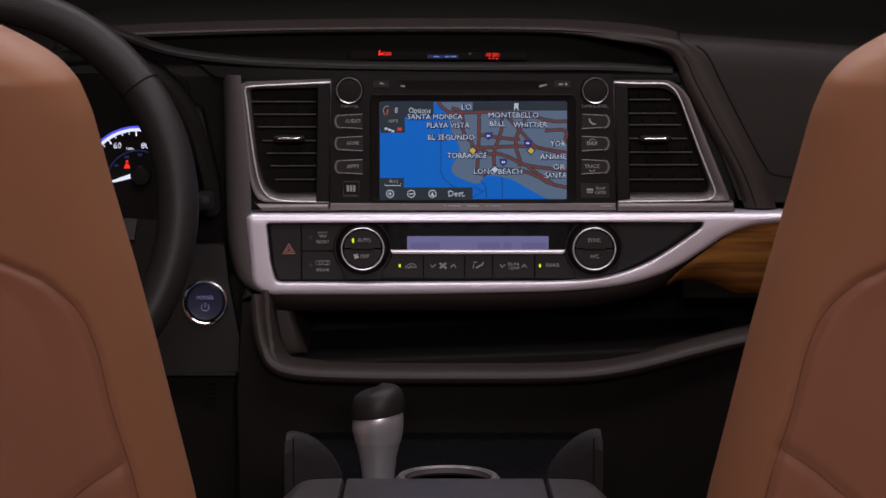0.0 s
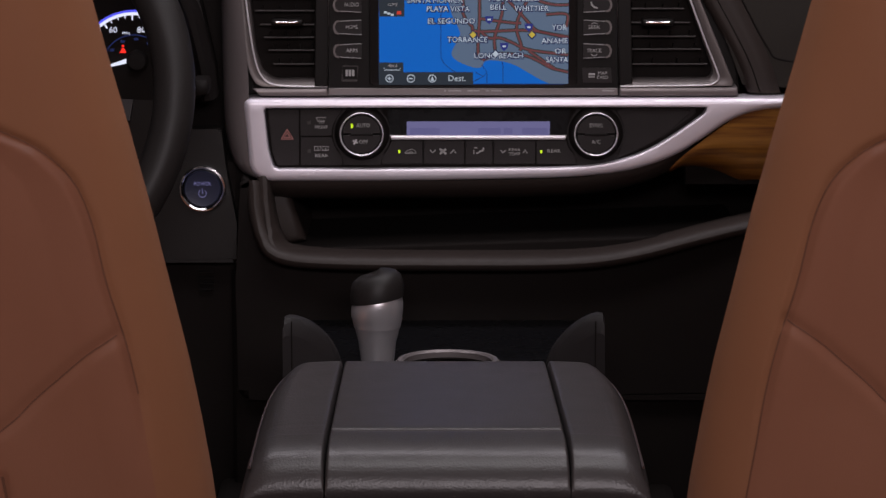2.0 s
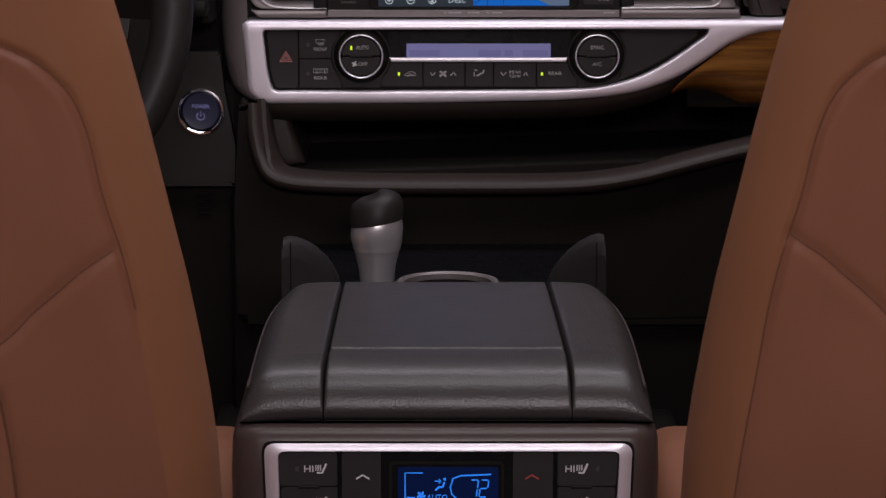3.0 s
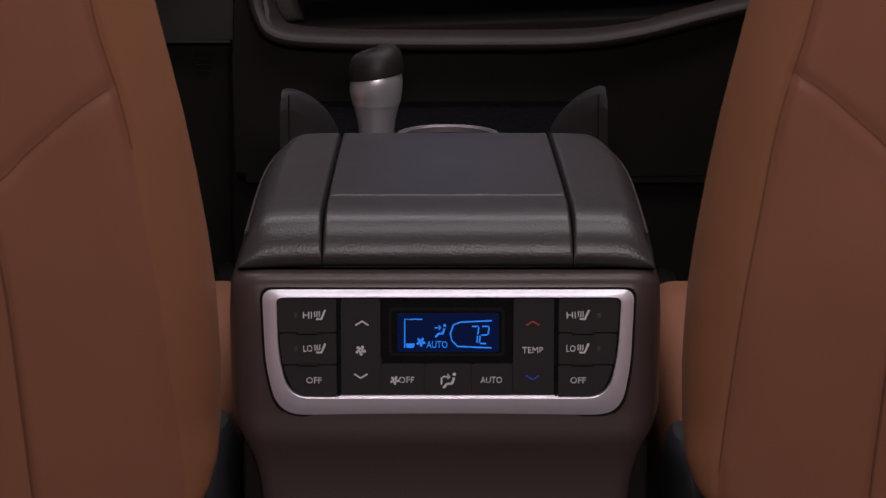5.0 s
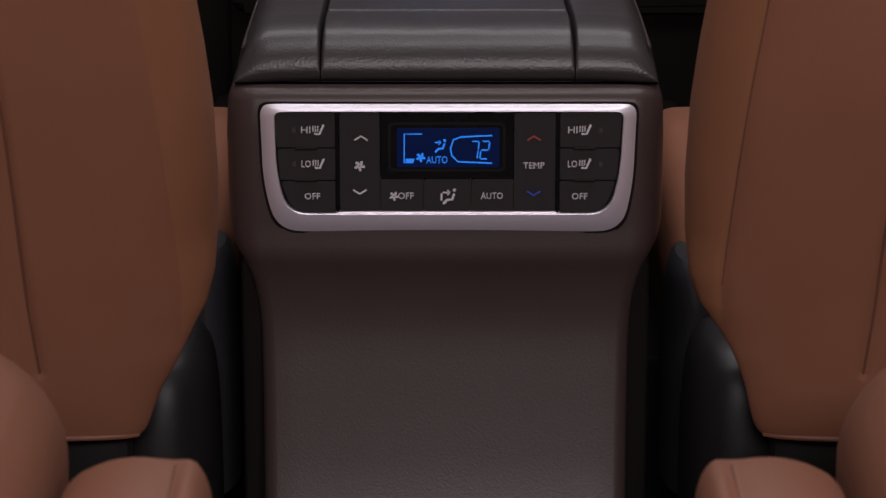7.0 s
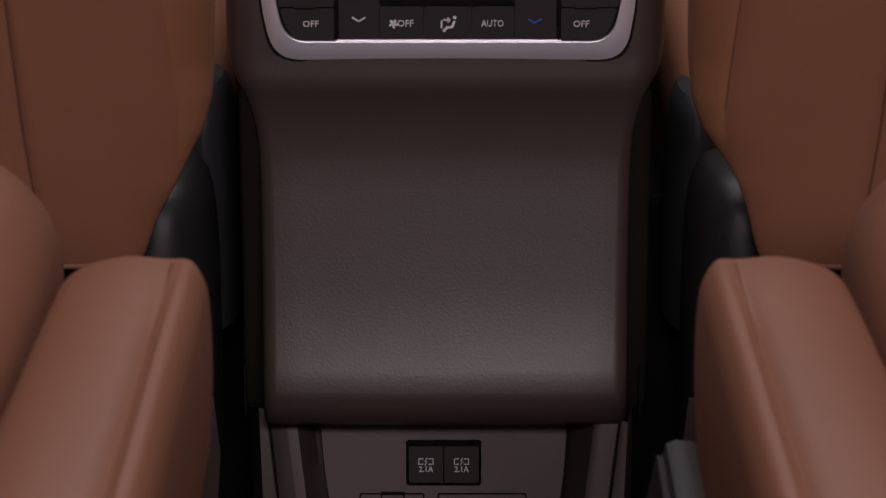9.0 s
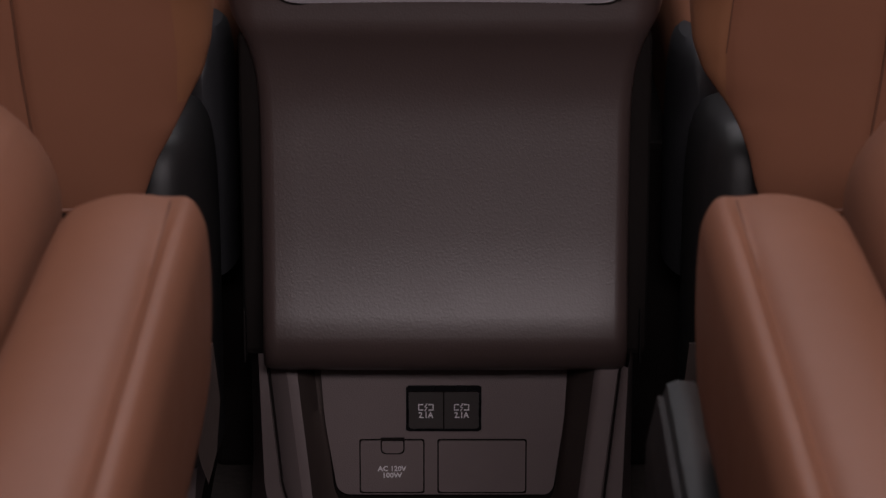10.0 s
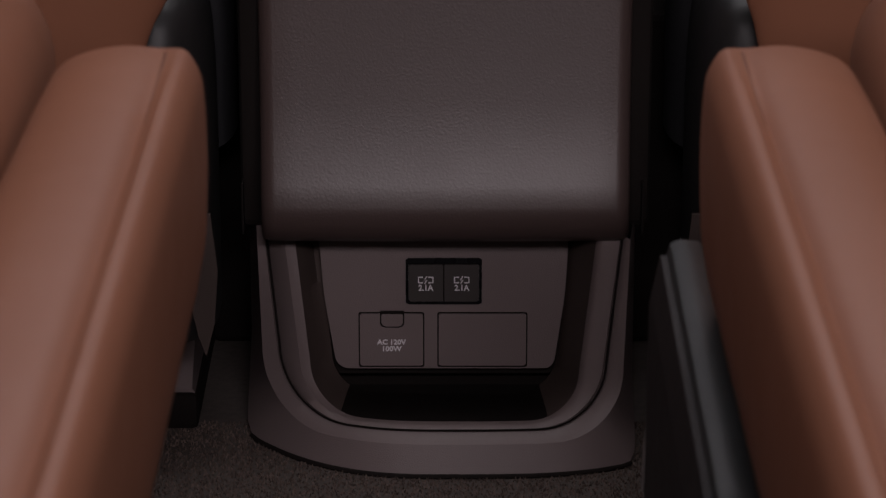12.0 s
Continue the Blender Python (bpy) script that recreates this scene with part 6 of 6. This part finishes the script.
def front_seat(mirror):
    """A front seat at the origin's plane x = 0, seen from behind; the inner side lies towards +x, or -x if mirrored."""
    s = -1 if mirror else 1
    ob = thing("front_seat", "tan leather front seat seen from behind, with a sewn back panel", "seat", "front seats")
    nz, n_in, n_out = 260, 190, 26
    main, flank = bmesh.new(), bmesh.new()
    k = -1 if mirror else 1
    above = None
    for i in range(nz + 1):
        z = 0.301 + (0.966 - 0.301) * i / nz
        w, yr = smooth_edge(z, k), interp(REAR_Y, z)
        sm = min(max(0.06, seam_at(min(0.82, z))), w - 0.004) if z > 0.376 else min(0.244, w - 0.004)
        right = [sm * (1 - (1 - j / (n_in // 2)) ** 1.35) for j in range(n_in // 2 + 1)] + [sm + (w - sm) * j / n_out for j in range(1, n_out + 1)]
        xs = [-x for x in right[:0:-1]] + right
        row = [back_point(x, z, k) for x in xs]
        row += [(w * math.cos(math.pi * j / 14), yr + 0.056 + 0.07 * math.sin(math.pi * j / 14), z) for j in range(1, 14)]
        row = [(s * x, y, z1) for x, y, z1 in row]
        here = ([main.verts.new(p) for p in row], [flank.verts.new(p) for p in row])
        if above:
            n, zc = len(row), z - 0.001
            for j in range(n):
                outer = j < n_out or n_out + n_in <= j < 2 * n_out + n_in
                q = 1 if (outer and zc > 0.376) or (zc > 0.822 and j < 2 * n_out + n_in) else 0
                bm = (main, flank)[q]
                bm.faces.new((above[q][j], above[q][(j + 1) % n], here[q][(j + 1) % n], here[q][j]))
        else:
            main.faces.new(here[0])
        above = here
    main.faces.new(above[0][::-1])
    for bm in (main, flank):
        bmesh.ops.delete(bm, geom=[v for v in bm.verts if not v.link_faces], context="VERTS")
    back = part("backrest", main, TAN, ob, "tan leather backrest with sewn seams")
    part("bolster", flank, BOLSTER, ob, "golden tan leather side bolster and top")
    # sewn thread lines lying in the grooves
    for line, dz in ((SEAM_TOP[:9] if k > 0 else SEAM_TOP[:-1], 0.0), (SEAM_DIAG, -0.006 if k > 0 else 0.004), (SEAM_LOW, 0.0)):
        for sx in (-1, 1):
            path = []
            for p in spline(line, 48):
                x, y, z = back_point(p.x, p.y + dz, k)
                path.append((s * sx * x, y - (0.0008 if line is SEAM_LOW else 0.0003), z))
            part("seam", tube(path, 0.0009 if line is SEAM_LOW else 0.0005, n=6), TAN_DARK, back)
    hem = [back_point(smooth_edge(0.302, k) * (-0.99 + 1.98 * j / 60), 0.302, k) for j in range(61)]
    part("hem", tube([(s * x, y + 0.001, z) for x, y, z in hem], 0.0022, n=8), TAN, back)
    part("rear_skirt", box(-0.205, 0.205, 2.07, 2.22, 0.19, 0.30, 0.008), WINGP, ob, "dark brown cloth skirt below the backrest")
    part("cushion", loft([[(s * x, y, z) for x, z in rounded([(-0.25, 0.20), (0.25, 0.20), (0.262, 0.345 + h), (0.25, 0.385 + h), (-0.25, 0.385 + h), (-0.262, 0.345 + h)], 0.022)] for y, h in ((2.26, -0.02), (2.32, -0.005), (2.50, 0.008), (2.56, 0.013), (2.62, 0.012), (2.70, -0.01), (2.72, -0.06))]), TAN, ob)
    # recliner cover: a tall rounded shell
    rings = []
    for k in range(15):
        u = k / 14
        z = 0.10 + 0.240 * math.sin(u * math.pi / 2)
        q = math.sqrt(max(0.0004, 1 - u ** 5))
        rings.append([(s * (0.221 + 0.038 * q * math.copysign(abs(math.cos(b)) ** 0.8, math.cos(b))), 2.165 + 0.075 * q * math.copysign(abs(math.sin(b)) ** 0.8, math.sin(b)), z) for b in [2 * math.pi * j / 32 for j in range(32)]])
    part("recliner_cover", loft(rings), SHELLP, ob, "black plastic recliner cover")
    # rounded shield on the inner side of the cushion
    rings = []
    for k in range(13):
        u = k / 12
        z, q = 0.20 + (0.168 if mirror else 0.176) * math.sin(u * math.pi / 2), math.sqrt(max(0.0006, 1 - u ** 4))
        rings.append([(s * (0.2455 + 0.0205 * q * math.cos(b)), 2.272 + 0.062 * q * math.sin(b), z) for b in [2 * math.pi * m / 28 for m in range(28)]])
    part("side_shield", loft(rings), SHIELDP, ob, "dark grey plastic side shield")
    # dark cloth flap below the seat
    rings = [[(s * x, y, z) for x, z in ((0.232, 0.19), (0.258, 0.19), (0.262, 0.15), (0.259, 0.112), (0.253, 0.089), (0.248, 0.104), (0.243, 0.128), (0.236, 0.146), (0.228, 0.15))] for y in (2.098, 2.102)]
    part("cloth_flap", loft(rings), LINER, ob, "dark brown cloth flap")
    part("base_frame", box(-0.235, 0.235, 2.24, 2.66, 0.0, 0.27, 0.006), DEEP, ob)
    for x in (-0.215, 0.215):
        part("slide_rail", box(x - 0.024, x + 0.024, 2.185, 2.70, 0.0, 0.027, 0.004), DEEP, ob)
        part("rail_cover", loft([[(x - 0.022, y, 0.026), (x - 0.020, y, zt), (x + 0.020, y, zt), (x + 0.022, y, 0.026)] for y, zt in ((2.19, 0.030), (2.20, 0.040), (2.23, 0.058), (2.30, 0.062))]), FOOTP, ob, "grey plastic rail cover")
    return ob


left_seat = front_seat(False)
left_seat.location = (-0.413, 0, 0)
right_seat = front_seat(True)
right_seat.location = (0.424, 0, 0)


# ---------------- second row ----------------
def rear_seat(mirror):
    s = -1 if mirror else 1
    ob = thing("second_row_seat", "tan leather second-row seat with a folded-down armrest", "seat", "second-row seats")
    # armrest beside the aisle; x counts from the armrest's piped edge away from the aisle
    rings = []
    for y, k, zz in ((1.535, 0.55, -0.022), (1.532, 0.8, -0.010), (1.523, 0.95, -0.002), (1.508, 1.0, 0.0), (1.46, 1.0, 0.001), (1.40, 1.0, 0.001), (1.2, 1.0, 0.002), (0.95, 1.0, 0.002), (0.72, 1.0, 0.0)):
        zt = 0.464 + zz
        dip = min(1.0, max(0.0, (1.515 - y) / 0.05))
        pts = [(-0.0105, zt - 0.013), (-0.0075, zt - 0.005), (-0.003, zt + 0.0008), (0.0015, zt + 0.0012), (0.0040, zt + 0.001 - 0.0022 * dip), (0.006, zt + 0.001 - 0.0042 * dip), (0.0085, zt + 0.001 - 0.0022 * dip), (0.013, zt + 0.0014), (0.024, zt + 0.0026), (0.038, zt + 0.0014),
               (0.053, zt - 0.004), (0.062, zt - 0.015), (0.064, zt - 0.05), (0.06, zt - 0.10), (0.03, zt - 0.135), (0.01, zt - 0.14), (-0.004, zt - 0.125), (-0.0105, zt - 0.09), (-0.012, zt - 0.055), (-0.0118, zt - 0.03)]
        pts = [(p.x, p.y) for p in resample(rounded(pts, 0.008, 4), 120)]
        grow = 0.012 * (1.5 - y)
        cx, cz = 0.026, zt - 0.065
        rings.append([(s * -(cx + (x - cx) * k + (grow if x > 0.03 else 0)), y, cz + (z - cz) * (0.5 + 0.5 * k)) for x, z in pts])
    part("armrest", loft(rings), TAN, ob, "tan leather armrest with a sewn rounded edge")
    part("seam", tube([(s * -0.006, 1.505, 0.4642), (s * -0.006, 1.49, 0.4636)] + [(s * -0.006, 1.46 - 0.1 * k, 0.4622) for k in range(8)], 0.0007, n=6, up=(1, 0, 0)), TAN_DARK, ob, "dark sewn line")
    # cushion beside it, raised at the front
    rings = []
    for y, h, k in ((1.705, -0.11, 0.90), (1.70, -0.048, 0.96), (1.685, -0.008, 0.985), (1.66, 0.010, 1), (1.62, 0.016, 1), (1.5, 0.006, 1), (1.3, -0.015, 1), (1.0, -0.04, 1), (0.7, -0.05, 1)):
        pts = rounded([(0.085, 0.24), (0.075, 0.43 + h), (0.115, 0.472 + h), (0.30, 0.462 + h), (0.50, 0.472 + h), (0.54, 0.43 + h), (0.53, 0.24)], [0.02, 0.03, 0.04, 0.05, 0.04, 0.02, 0.02], 5)
        rings.append([(s * -(0.30 + (x - 0.30) * k), y, z) for x, z in pts])
    part("cushion", loft(rings), TAN, ob, "tan leather cushion")
    part("seat_base", box(s * -0.06, s * -0.50, 0.7, 1.68, 0.03, 0.25, 0.02), DEEP, ob)
    if mirror:
        rings = [[(x, y, z) for x, z in ((-0.026, 0.0), (-0.0255, zt - 0.03), (-0.021, zt - 0.008), (0.010, zt - 0.008), (0.014, 0.0))] for y, zt in ((1.632, 0.325), (1.62, 0.334), (1.4, 0.327), (1.0, 0.31), (0.7, 0.30))]
        part("side_bracket", loft(rings), WINGP, ob, "black plastic seat side bracket")
        rings = [[(x, y, z) for x, z in ((-0.018, zt - 0.009), (-0.016, zt - 0.002), (-0.011, zt), (-0.002, zt - 0.001), (0.004, zt - 0.006), (0.006, zt - 0.014))] for y, zt in ((1.634, 0.322), (1.622, 0.334), (1.4, 0.327), (1.0, 0.31), (0.7, 0.30))]
        part("bracket_cap", loft(rings), BRACKETP, ob, "blue-grey plastic cap")
        slot = [(-0.026, 0.19), (-0.0255, 0.215), (-0.024, 0.228), (-0.021, 0.233), (-0.018, 0.228), (-0.0165, 0.215), (-0.016, 0.19)]
        part("slot_rim", tube([(x, 1.634, z) for x, z in slot], 0.0014, n=8), SILVER_DK, ob, "worn metal slot rim")
        part("slot", prism([(x, z) for x, z in slot], 1.6325, 1.634), DEEP, ob)
    return ob


second_l = rear_seat(False)
second_l.location = (-0.1215, 0, 0)
second_r = rear_seat(True)
second_r.location = (0.1315, 0, 0)
